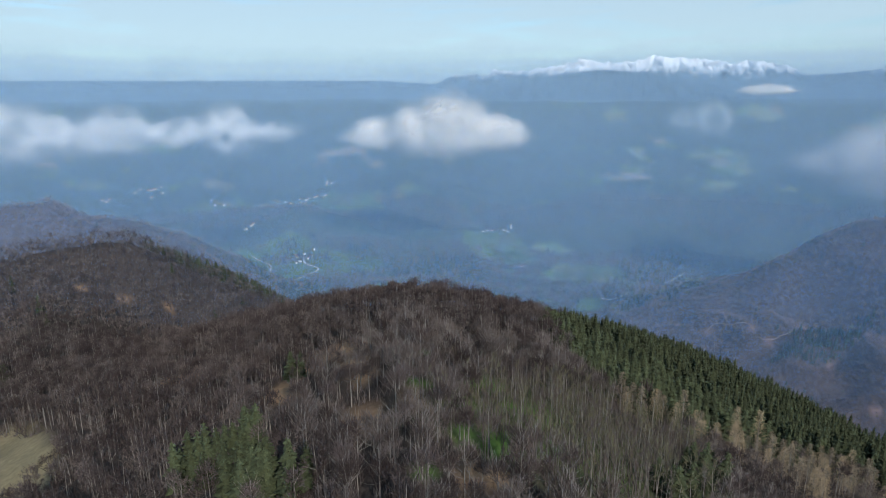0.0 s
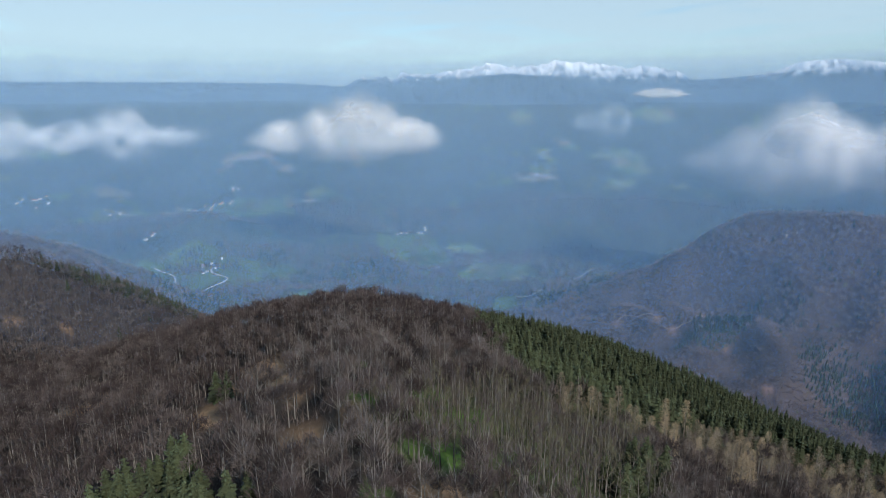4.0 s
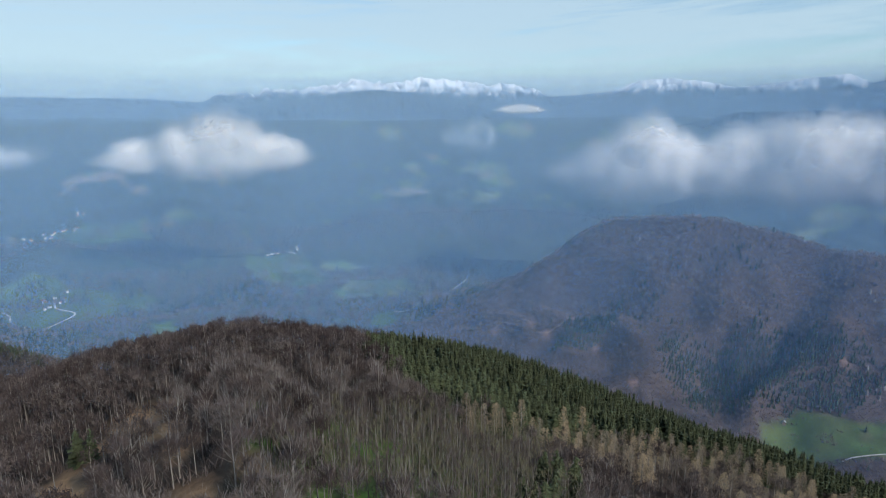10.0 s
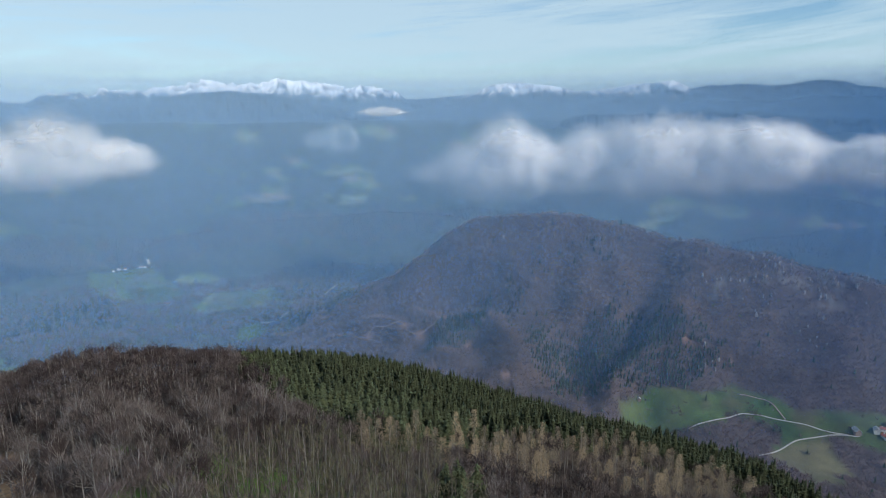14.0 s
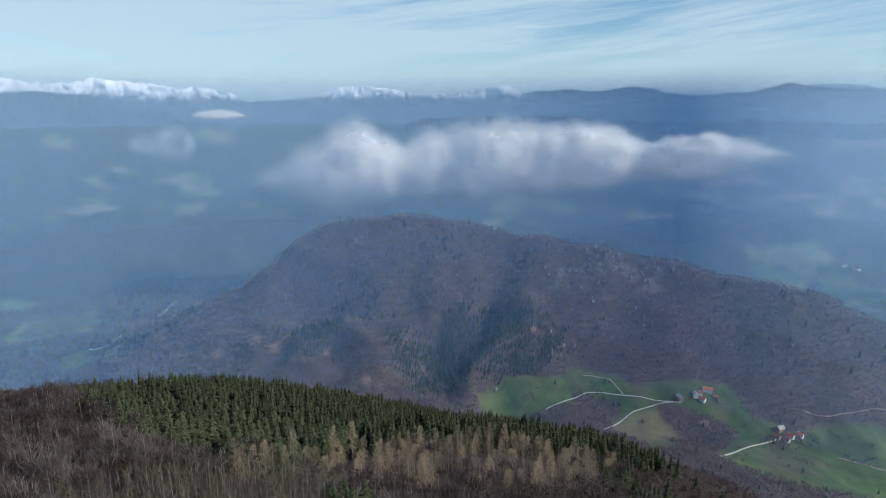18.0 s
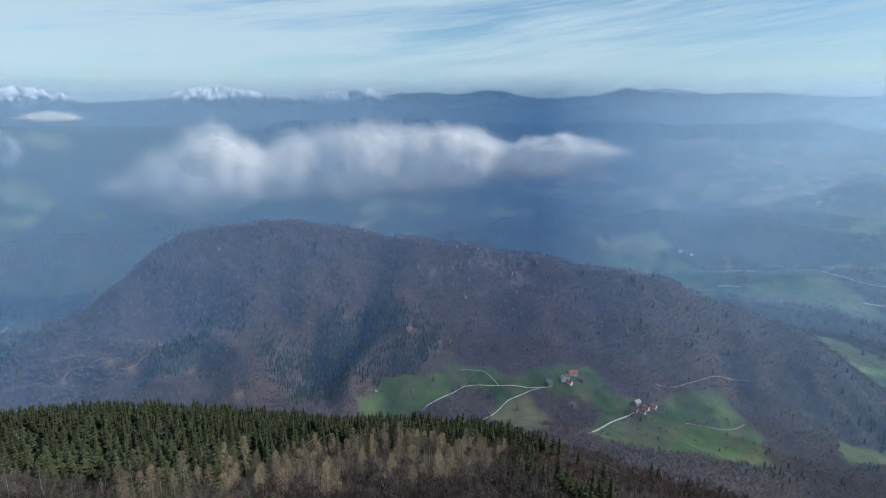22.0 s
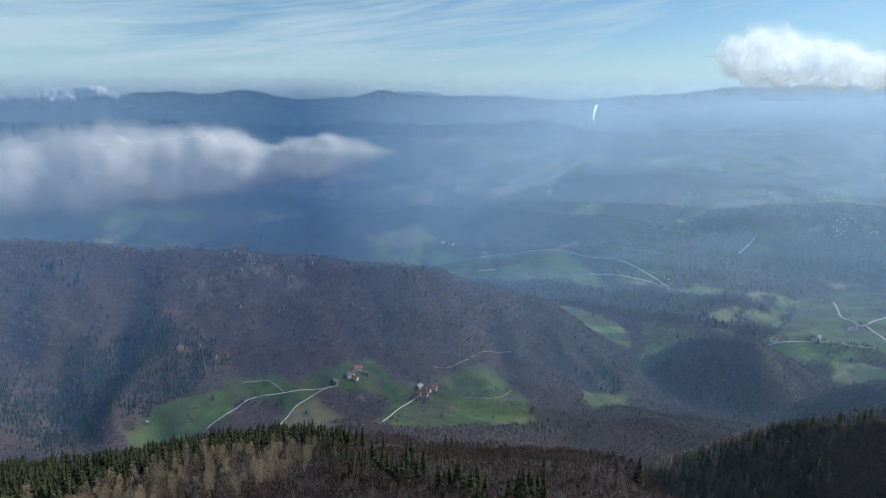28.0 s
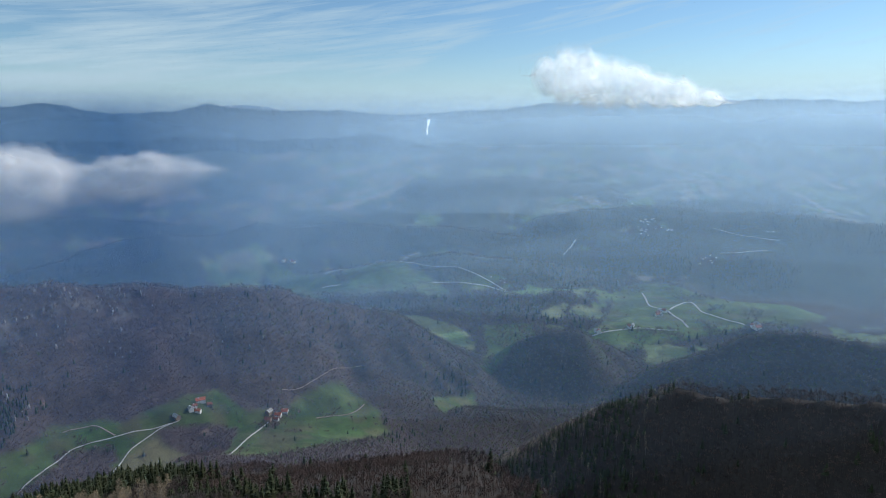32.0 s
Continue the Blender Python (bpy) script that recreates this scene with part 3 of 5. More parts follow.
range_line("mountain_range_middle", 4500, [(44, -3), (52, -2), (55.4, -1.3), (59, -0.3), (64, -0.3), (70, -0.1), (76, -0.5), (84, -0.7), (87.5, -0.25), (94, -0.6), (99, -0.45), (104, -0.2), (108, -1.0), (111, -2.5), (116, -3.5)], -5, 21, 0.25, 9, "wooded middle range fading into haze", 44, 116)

# ---- haze in the valley air ----
seg = np.radians(np.arange(0, 360, 4))
for r in (430, 620, 800, 980, 1150, 1240, 1330, 1420, 1600, 1810, 2080, 2300, 2560, 2850, 3150, 3450, 3750, 4050, 4300, 4570, 4610, 4650, 4690):
    heights = np.linspace(-100, 1300, 15)
    v = np.stack([np.stack([MID[0] + r * np.sin(seg), MID[1] + r * np.cos(seg), 0 * seg + h], -1) for h in heights]).reshape(-1, 3)
    veil = mesh_object("haze", v, grid_faces(len(heights), len(seg), True), NEAR_HAZE if r < 1100 else HAZE if r < 2000 else MID_HAZE if r < 3300 else FAR_HAZE if r < 4500 else LAST_HAZE)
    tagged(veil, "thin blue haze hanging in the valley air", "haze", "haze", "stuff")

# ---- trees ----
def tri_object(name, groups, parent=None):
    """One mesh from groups of (vertices, triangles, material)."""
    verts = np.concatenate([g[0] for g in groups])
    offs = np.cumsum([0] + [len(g[0]) for g in groups[:-1]])
    ob = mesh_object(name, verts, np.concatenate([g[1] + o for g, o in zip(groups, offs)]), groups[0][2], parent, smooth=False)
    for g in groups[1:]:
        ob.data.materials.append(g[2])
    ob.data.polygons.foreach_set("material_index", np.concatenate([np.full(len(g[1]), k, np.int32) for k, g in enumerate(groups)]))
    return ob


class Soup:
    """Collects tubes, slivers and flakes as triangles."""

    def __init__(self):
        self.v, self.f = [], []

    def tube(self, points, widths, sides):
        base = len(self.v)
        for p, w in zip(points, widths):
            for k in range(sides):
                a = 2 * math.pi * k / sides
                self.v.append((p[0] + w * math.cos(a), p[1] + w * math.sin(a), p[2]))
        for i in range(len(points) - 1):
            for k in range(sides):
                a, b = base + i * sides + k, base + i * sides + (k + 1) % sides
                self.f += [(a, b, b + sides), (a, b + sides, a + sides)]

    def sliver(self, p, d, length, width, rnd):
        side = np.cross(d, rnd.normal(size=3))
        side = side / (np.linalg.norm(side) + 1e-9) * width / 2
        n = len(self.v)
        self.v += [tuple(p - side), tuple(p + side), tuple(p + d * length)]
        self.f.append((n, n + 1, n + 2))

    def arrays(self):
        return np.array(self.v, float), np.array(self.f, int)


def heading(az, el):
    return np.array((math.cos(az) * math.cos(el), math.sin(az) * math.cos(el), math.sin(el)))


def bare_tree(seed, h, limbs, twigs, width, spread=1.0, first=0.38, sides=5):
    """A leafless broadleaved tree: trunk with rising limbs, and a crown of fine twigs."""
    rnd = np.random.RandomState(seed)
    lean = rnd.normal(size=2) * 0.035 * h
    at = lambda t: np.array((lean[0] * t * t, lean[1] * t * t, h * t))
    trunk, crown = Soup(), Soup()
    ts = (0, 0.2, 0.45, 0.7, 0.95)
    trunk.tube([at(t) - (0, 0, 0.6 if t == 0 else 0) for t in ts], [0.012 * h * (1.15 - t) for t in ts], sides)
    ends = [(at(0.8), np.array((0, 0, 1.0)), 0.2 * h)]
    for k in range(limbs):
        t = first + (0.93 - first) * (k + rnd.rand()) / limbs
        d = heading(rnd.rand() * 6.283, radians(rnd.uniform(8, 50)) + 0.45 * t)
        length = h * (0.36 - 0.2 * t) * rnd.uniform(0.8, 1.25) * spread
        p0, p1 = at(t), at(t) + d * length * 0.55
        d2 = d + (0, 0, 0.35)
        d2 /= np.linalg.norm(d2)
        p2 = p1 + d2 * length * 0.5
        w = 0.0075 * h * (1.2 - t)
        trunk.tube([p0, p1, p2], [w, w * 0.6, w * 0.15], 3)
        ends += [(p0 + (p1 - p0) * 0.5, d, length * 0.4), (p1, d2, length * 0.5), (p1 + (p2 - p1) * 0.5, d2, length * 0.4), (p2, d2, length * 0.3)]
    for _ in range(twigs):
        p, d, length = ends[rnd.randint(len(ends))]
        q = d + rnd.normal(size=3) * 0.75 + (0, 0, 0.2)
        q /= np.linalg.norm(q)
        crown.sliver(p + d * length * rnd.uniform(-0.4, 0.8), q, rnd.uniform(0.5, 1.1) * (0.6 + 0.06 * h), width, rnd)
    return trunk.arrays(), crown.arrays()


def spruce_tree(seed, h, tiers, spokes, ragged=0.5, radius=0.26):
    """A spruce: tiers of drooping boughs round a straight trunk."""
    rnd = np.random.RandomState(seed)
    trunk, crown = Soup(), Soup()
    trunk.tube([np.array((0, 0, z)) for z in (-0.6, h * 0.5, h * 0.97)], [0.012 * h, 0.008 * h, 0.002 * h], 5)
    for k in range(tiers):
        t = 0.12 + 0.84 * (k + rnd.rand() * 0.5) / tiers
        reach = radius * h * (1.03 - t) ** 0.68
        for j in range(spokes):
            a = 6.283 * (j + rnd.rand() * 0.8) / spokes + k * 2.4
            length = reach * rnd.uniform(1 - ragged, 1 + ragged * 0.6)
            p = np.array((0, 0, h * t + rnd.uniform(0, 0.03) * h))
            tip = p + heading(a, radians(rnd.uniform(-28, -4))) * length
            tip[2] += 0.02 * h * rnd.rand()
            side = np.array((-math.sin(a), math.cos(a), 0)) * length * rnd.uniform(0.3, 0.45)
            mid = p * 0.42 + tip * 0.58
            n = len(crown.v)
            crown.v += [tuple(p + (0, 0, 0.022 * h)), tuple(mid + side - (0, 0, 0.012 * h)), tuple(tip), tuple(mid - side - (0, 0, 0.012 * h))]
            crown.f += [(n, n + 1, n + 2), (n, n + 2, n + 3)]
    crown.tube([np.array((0, 0, h * t)) for t in (0.15, 0.5, 1.0)], [radius * h * 0.6, radius * h * 0.36, 0.01], 5)
    return trunk.arrays(), crown.arrays()


def larch_tree(seed, h, twigs, width, limbs=26):
    """A larch before its needles come: straight trunk, narrow straw-coloured crown of fine twigs."""
    rnd = np.random.RandomState(seed)
    trunk, crown = Soup(), Soup()
    trunk.tube([np.array((0, 0, z)) for z in (-0.6, h * 0.5, h * 0.98)], [0.011 * h, 0.008 * h, 0.0015 * h], 5)
    for _ in range(limbs):
        t = rnd.uniform(0.4, 0.95)
        a = rnd.rand() * 6.283
        p = np.array((0, 0, h * t))
        trunk.tube([p, p + heading(a, radians(rnd.uniform(-5, 25))) * h * 0.15 * (1.12 - t)], [0.002 * h, 0.0006 * h], 3)
    for _ in range(twigs):
        t = 0.30 + 0.7 * rnd.rand() ** 0.9
        a = rnd.rand() * 6.283
        reach = 0.29 * h * (1.06 - t) ** 0.8
        p = np.array((0, 0, h * t)) + heading(a, radians(rnd.uniform(-10, 15))) * reach * rnd.uniform(0.1, 0.9)
        crown.sliver(p, heading(a + rnd.normal() * 0.7, radians(rnd.uniform(-35, 45))), rnd.uniform(0.5, 1.2) * (0.4 + 0.045 * h), width, rnd)
    return trunk.arrays(), crown.arrays()


def canopy_tree(seed, h, twigs, width, wide=0.3, long=0.2, limbs=0):
    """A leafless tree with a rounded head of fine twigs."""
    rnd = np.random.RandomState(seed)
    trunk, crown = Soup(), Soup()
    lean = rnd.normal(size=2) * 0.03 * h
    at = lambda t: np.array((lean[0] * t * t, lean[1] * t * t, h * t))
    trunk.tube([at(t) - (0, 0, 0.6 if t == 0 else 0) for t in (0, 0.45, 0.9)], (0.013 * h, 0.009 * h, 0.002 * h), 3)
    for k in range(limbs):
        t = rnd.uniform(0.35, 0.65)
        d = heading(rnd.rand() * 6.283, radians(rnd.uniform(25, 60)))
        trunk.tube([at(t), at(t) + d * h * wide], (0.006 * h, 0.001 * h), 3)
    mid = at(0.62)
    each = 9
    for _ in range(max(3, twigs // each)):
        d = heading(rnd.rand() * 6.283, math.asin(rnd.uniform(-0.2, 1.0)))
        heart = mid + d * (wide * h, wide * h, 0.31 * h) * rnd.uniform(0.55, 0.95)
        for _ in range(each):
            q = d * 0.5 + rnd.normal(size=3) * 0.6 + (0, 0, 0.55)
            crown.sliver(heart + rnd.normal(size=3) * 0.035 * h - d * 0.05 * h, q / np.linalg.norm(q), h * long * rnd.uniform(0.45, 0.95), width * rnd.uniform(0.7, 1.3), rnd)
    return trunk.arrays(), crown.arrays()


SWEEP, REACH = np.arange(-60, 175, 0.5), np.concatenate([np.arange(40, 700, 6), np.arange(700, 2700, 20)])
CRESTS = []
for eye in ((0, 0), MID, EAST):
    slope = (land(eye[0] + REACH * np.sin(np.radians(SWEEP))[:, None], eye[1] + REACH * np.cos(np.radians(SWEEP))[:, None]) + 4 - EYE_Z) / REACH
    CRESTS.append((eye, np.maximum.accumulate(slope, 1)))


def turned_away(x, y, tall=14):
    """True on the slopes that fall away behind a crest, where the woods are thinner."""
    hidden, z = np.ones(len(x), bool), land(x, y)
    for eye, top in CRESTS:
        az, r = polar(x, y, eye)
        i = np.clip(((az + 60) / 0.5).astype(int), 0, len(SWEEP) - 1)
        j = np.clip(np.searchsorted(REACH, r) - 2, 0, len(REACH) - 1)
        hidden &= (z + tall - EYE_Z) / r < top[i, j] - 0.012
    return hidden


def scatter(spacing, x0, x1, y0, y1, seed, jitter=0.42):
    rnd = np.random.RandomState(seed)
    x, y = np.meshgrid(np.arange(x0, x1, spacing), np.arange(y0, y1, spacing))
    x[::2] += spacing / 2
    x = x + rnd.uniform(-jitter, jitter, x.shape) * spacing
    y = y + rnd.uniform(-jitter, jitter, y.shape) * spacing
    return x.ravel(), y.ravel()


def polar(x, y, eye=(0, 0)):
    return np.degrees(np.arctan2(x - eye[0], y - eye[1])), np.hypot(x - eye[0], y - eye[1])


def plant(shape, x, y, size, seed):
    """Many copies of one shape, each turned and scaled, as one soup of triangles."""
    v, f = shape
    rnd = np.random.RandomState(seed)
    a = rnd.rand(len(x)) * 6.283
    c, s = np.cos(a)[:, None] * size[:, None], np.sin(a)[:, None] * size[:, None]
    z = land(x, y)
    out = np.stack([x[:, None] + v[:, 0] * c - v[:, 1] * s, y[:, None] + v[:, 0] * s + v[:, 1] * c, z[:, None] + v[:, 2] * size[:, None] * rnd.uniform(0.85, 1.15, len(x))[:, None]], -1)
    return out.reshape(-1, 3), (f[None] + (np.arange(len(x)) * len(v))[:, None, None]).reshape(-1, 3)


def wood(name, shapes, mats, x, y, size, seed, label, category="woodland"):
    """One joined stretch of woodland. shapes: pairs of trunk and crown."""
    rnd = np.random.RandomState(seed)
    pick = rnd.randint(len(shapes), size=len(x))
    groups = {}
    for k, shape in enumerate(shapes):
        m = pick == k
        if m.any():
            for piece, mat in zip(shape, (mats[0], mats[1:][k % len(mats[1:])]) if len(mats) > 1 else mats):
                groups.setdefault(mat.name, (mat, []))[1].append(plant(piece, x[m], y[m], size[m], seed + k))
    flat = []
    for mat, pieces in groups.values():
        offs = np.cumsum([0] + [len(p[0]) for p in pieces[:-1]])
        flat.append((np.concatenate([p[0] for p in pieces]), np.concatenate([p[1] + o for p, o in zip(pieces, offs)]), mat))
    return tagged(tri_object(name, flat), label, category, kind="stuff")


def single_trees(name, shapes, mats, x, y, size, seed, label, group):
    """Trees that stand as things of their own, with trunk and crown."""
    rnd = np.random.RandomState(seed)
    meshes = []
    for (tv, tf), (cv, cf) in shapes:
        pair = []
        for part_name, v, f, mat in (("trunk", tv, tf, mats[0]), ("crown", cv, cf, mats[1:][len(meshes) % len(mats[1:])])):
            o = mesh_object(part_name, v, f, mat, smooth=False)
            pair.append(o.data)
            bpy.data.objects.remove(o)
        meshes.append(pair)
    z = land(x, y)
    for k in range(len(x)):
        tree = tagged(new(name), label, "tree", group)
        tree.matrix_world = Matrix.LocRotScale((x[k], y[k], z[k]), Euler((0, 0, rnd.rand() * 6.283)), (size[k], size[k], size[k] * rnd.uniform(0.88, 1.12)))
        for part_name, me in zip(("trunk", "crown"), meshes[rnd.randint(len(meshes))]):
            new(part_name, me).parent = tree


SPRUCE_STAND = [(101, 198), (112, 250), (132, 320), (230, 360), (330, 300), (400, 130), (368, 76), (335, 94), (294, 130), (252, 157), (186, 182), (119, 181)]
LARCH_STAND = [(95, 172), (119, 181), (186, 182), (252, 157), (305, 122), (290, 98), (200, 92), (150, 132), (122, 152)]
SPRUCE_SPOTS = [(-32, 153, 7), (-20, 152, 7), (-17, 133, 8), (-5, 127, 6), (-160, 340, 4), (109, 133, 8), (91, 121, 6), (-5, 208, 4), (244, 89, 9), (225, 70, 12), (216, 52, 10), (190, 32, 9), (175, 10, 9), (-250, 440, 9), (-128, 560, 10), (-60, 590, 14), (-20, 640, 14)]
rs = np.random.RandomState(77)

# near slopes
x, y = scatter(4.2, -330, 470, -60, 420, 5)
az, r = polar(x, y)
keep = (r > 82) & (r < 430) & (az > -42) & (az < 114)
keep &= ~turned_away(x, y) | ((az > 70) & (az < 108)) | (rs.rand(len(x)) < 0.3)
x, y, az, r = x[keep], y[keep], az[keep], r[keep]
in_spruce = inside(x, y, SPRUCE_STAND, 1, 6) > 0.5
in_larch = (inside(x, y, LARCH_STAND, 1, 6) > 0.5) & ~in_spruce & (rs.rand(len(x)) < 0.27)
extra = np.zeros(len(x), bool)
for cx, cy, q in SPRUCE_SPOTS:
    extra |= (np.hypot(x - cx, y - cy) < q)
in_spruce |= extra
gap_tree = in_spruce & (rs.rand(len(x)) < 0.12)
in_spruce |= (rs.rand(len(x)) < 0.008) & (az > 75)
in_spruce &= ~gap_tree
open_ground = np.zeros(len(x))
for cx, cy, q in LITTER + GRASS:
    open_ground = np.maximum(open_ground, spot(x, y, cx, cy, q * 1.05))
for poly in STRAW:
    open_ground = np.maximum(open_ground, inside(x, y, poly, 4, 10) * 3)
thin = rs.rand(len(x)) < 0.88 * np.minimum(1.25, open_ground)
in_bare = ~gap_tree & ~((r > 390) & (az > -3) & (az < 50)) & ~in_spruce & ~in_larch & ~thin & (rs.rand(len(x)) < np.where(inside(x, y, LARCH_STAND, 1, 6) > 0.5, 0.16, np.where(az > 72, 0.72, np.where(np.hypot(x - 82, y - 146) < 34, 0.95, np.where((r > 215) & (az < 26), 0.72, 0.5)))))
flank = in_bare & (az > 72)
grove = in_bare & (np.hypot(x - 80, y - 146) < 36) & ~flank
bare = in_bare & ~flank & ~grove

bare_fine = [(bare_tree(s, 14.5, 14, 10, 0.07, spread=sp, first=fi)[0], canopy_tree(s, 14.5, 600, 0.11, wi * 0.84, 0.12)[1]) for s, sp, fi, wi in ((1, 1.5, 0.34, 0.28), (2, 1.7, 0.3, 0.33), (3, 1.3, 0.4, 0.25), (4, 1.6, 0.36, 0.3), (5, 1.8, 0.3, 0.36), (6, 1.3, 0.42, 0.27))]
grove_fine = [bare_tree(s, 13, 9, 210, 0.06, spread=0.85, first=0.35) for s in (11, 12, 13)]
bare_plain = [canopy_tree(s, 14.5, 180, 0.215, wi, 0.125, 2) for s, wi in ((21, 0.24), (22, 0.27), (23, 0.21), (24, 0.25), (25, 0.29))]
bare_small = [canopy_tree(s, 13, 54, 0.36, wi, 0.15) for s, wi in ((35, 0.23), (36, 0.27), (37, 0.21), (38, 0.25))]
bare_far = [canopy_tree(s, 14, 46, 0.36, wi, 0.18) for s, wi in ((31, 0.24), (32, 0.28), (33, 0.22), (34, 0.26))]
spruce_fine = [spruce_tree(s, 14.0, 12, 9, 0.55, 0.27) for s in (41, 42, 43, 44)]
spruce_plain = [spruce_tree(s, 14.0, 7, 7, 0.55, 0.27) for s in (51, 52, 53)]
larch_fine = [larch_tree(s, 15.5, 560, 0.11) for s in (61, 62, 63, 64)]

near_first = np.argsort(np.hypot(x - 55, y - 150) + rs.rand(len(x)) * 25)


def split(mask, count):
    order = near_first[mask[near_first]]
    return order[:count], order[count:]


a, b = split(bare, 260)
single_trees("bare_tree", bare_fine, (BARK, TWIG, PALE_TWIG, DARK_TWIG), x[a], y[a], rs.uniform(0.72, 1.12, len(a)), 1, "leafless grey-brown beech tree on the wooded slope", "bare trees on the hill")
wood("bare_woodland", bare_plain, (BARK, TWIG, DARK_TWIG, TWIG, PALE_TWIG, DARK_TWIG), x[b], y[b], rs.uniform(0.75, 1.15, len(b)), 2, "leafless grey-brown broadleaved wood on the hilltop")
g_x, g_y = scatter(3.7, 24, 122, 104, 196, 8)
g_ok = (np.hypot((g_x - 72) / 1.25, g_y - 150) < 36) & (inside(g_x, g_y, SPRUCE_STAND, 2) < 0.5) & (inside(g_x, g_y, LARCH_STAND, 2) < 0.5)
for cx, cy, q in GRASS:
    g_ok &= (np.hypot(g_x - cx, g_y - cy) > q * 0.5) | (np.arange(len(g_x)) % 3 == 0)
g_x, g_y = g_x[g_ok], g_y[g_ok]
wood("pole_woodland", [bare_tree(s, 12.5, 4, 90, 0.07, spread=0.8, first=0.4, sides=3) for s in (15, 16, 17)], (DARK_BARK, TWIG, GREEN_TWIG), g_x, g_y, rs.uniform(0.7, 1.1, len(g_x)), 14, "dense slender leafless saplings over fresh grass")
a, b = split(grove, 300)
single_trees("young_bare_tree", grove_fine, (BARK, GREEN_TWIG, TWIG), x[a], y[a], rs.uniform(0.7, 1.05, len(a)), 3, "slender leafless tree with mossy trunk over fresh grass", "slender trees on the grass")
if len(b):
    wood("young_woodland", grove_fine, (BARK, GREEN_TWIG, TWIG), x[b], y[b], rs.uniform(0.7, 1.0, len(b)), 4, "slender leafless trees over fresh grass")
a, b = split(flank, 0)
wood("red_brown_woodland", bare_small, (DARK_BARK, RED_TWIG, RED_TWIG, DARK_TWIG, RED_TWIG), x[b], y[b], rs.uniform(0.6, 0.85, len(b)), 5, "dense reddish-brown young broadleaved wood")
a, b = split(in_spruce, 300)
single_trees("spruce_tree", spruce_fine, (BARK, NEEDLE), x[a], y[a], rs.uniform(0.72, 1.1, len(a)), 6, "dark green spruce tree in a dense stand", "spruces on the hill")
wood("spruce_woodland", spruce_plain, (BARK, NEEDLE), x[b], y[b], rs.uniform(0.75, 1.12, len(b)), 7, "dark green dense spruce stand on the slope")
a, b = split(in_larch, 300)
single_trees("larch_tree", larch_fine, (BARK, LARCH, LARCH_GREY), x[a], y[a], rs.uniform(0.75, 1.12, len(a)), 8, "straw-coloured leafless larch tree beside the spruces", "larches on the hill")
if len(b):
    wood("larch_woodland", larch_fine, (BARK, LARCH, LARCH_GREY), x[b], y[b], rs.uniform(0.75, 1.1, len(b)), 9, "straw-coloured leafless larches")

# brushwood between the trees
ux, uy = scatter(3.4, -200, 240, 60, 390, 55)
uaz, ur = polar(ux, uy)
ok = (ur > 95) & (ur < 385) & (uaz > -36) & (uaz < 75) & (inside(ux, uy, SPRUCE_STAND, 3, 6) < 0.5) & (rs.rand(len(ux)) < 0.75)
for cx, cy, q in LITTER + GRASS:
    ok &= np.hypot(ux - cx, uy - cy) > q * 0.9
for poly in STRAW:
    ok &= inside(ux, uy, poly, 3, 10) < 0.5
ux, uy = ux[ok], uy[ok]
brush = []
for sd in (101, 102, 103):
    rb = np.random.RandomState(sd)
    sp = Soup()
    for k in range(17):
        sp.sliver(np.array((*rb.normal(size=2) * 0.8, 0.1)), heading(rb.rand() * 6.283, radians(rb.uniform(40, 85))), rb.uniform(2.2, 4.6), rb.uniform(0.12, 0.3), rb)
    brush.append((sp.arrays(),))
wood("brushwood", brush[:2], (TWIG,), ux[::2], uy[::2], rs.uniform(0.7, 1.3, len(ux[::2])), 61, "bare brown brushwood under the trees", "undergrowth")
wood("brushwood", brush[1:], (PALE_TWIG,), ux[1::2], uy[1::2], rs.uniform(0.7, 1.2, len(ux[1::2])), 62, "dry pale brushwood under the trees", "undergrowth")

# hill across the saddle
x, y = scatter(5.6, -420, 60, 300, 760, 15)
az, r = polar(x, y)
keep = (az > -46) & (az < 1) & (r > 425) & (r < 760) & (rs.rand(len(x)) < 0.93) & (~turned_away(x, y) | (rs.rand(len(x)) < 0.3))
x, y = x[keep], y[keep]
con = np.zeros(len(x), bool)
for cx, cy, q in SPRUCE_SPOTS:
    con |= np.hypot(x - cx, y - cy) < q
con |= (inside(x, y, [(-134, 545), (-100, 535), (-36, 570), (0, 640), (-30, 700), (-110, 610)], 2, 12) > 0.5) & (rs.rand(len(x)) < 0.8)
con |= rs.rand(len(x)) < 0.012
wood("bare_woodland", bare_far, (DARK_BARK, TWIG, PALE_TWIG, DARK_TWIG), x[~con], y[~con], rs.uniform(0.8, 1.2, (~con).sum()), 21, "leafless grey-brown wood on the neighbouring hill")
wood("spruce_woodland", spruce_plain, (BARK, NEEDLE), x[con], y[con], rs.uniform(0.6, 1.0, con.sum()), 22, "rows of dark spruces on the neighbouring hill")

# the ridge in the shade
x, y = scatter(4.5, 20, 640, -640, 120, 16)
az, r = polar(x, y, EAST)
keep = (az > 106) & (az < 160) & (r > 300) & (r < 660) & ~((az < 116) & (r < 440)) & (rs.rand(len(x)) < 0.95) & (~turned_away(x, y) | (rs.rand(len(x)) < 0.25))
x, y, az, r = x[keep], y[keep], az[keep], r[keep]
kind = rs.rand(len(x)) + 0.55 * N2(x, y, 60, 3)
mixed = az < 131 + 5 * N3(x, y, 50, 2)
con = (mixed & (kind < 0.42)) | (kind < 0.0)
lar = mixed & (kind > 0.82) & ~con
rest = ~con & ~lar
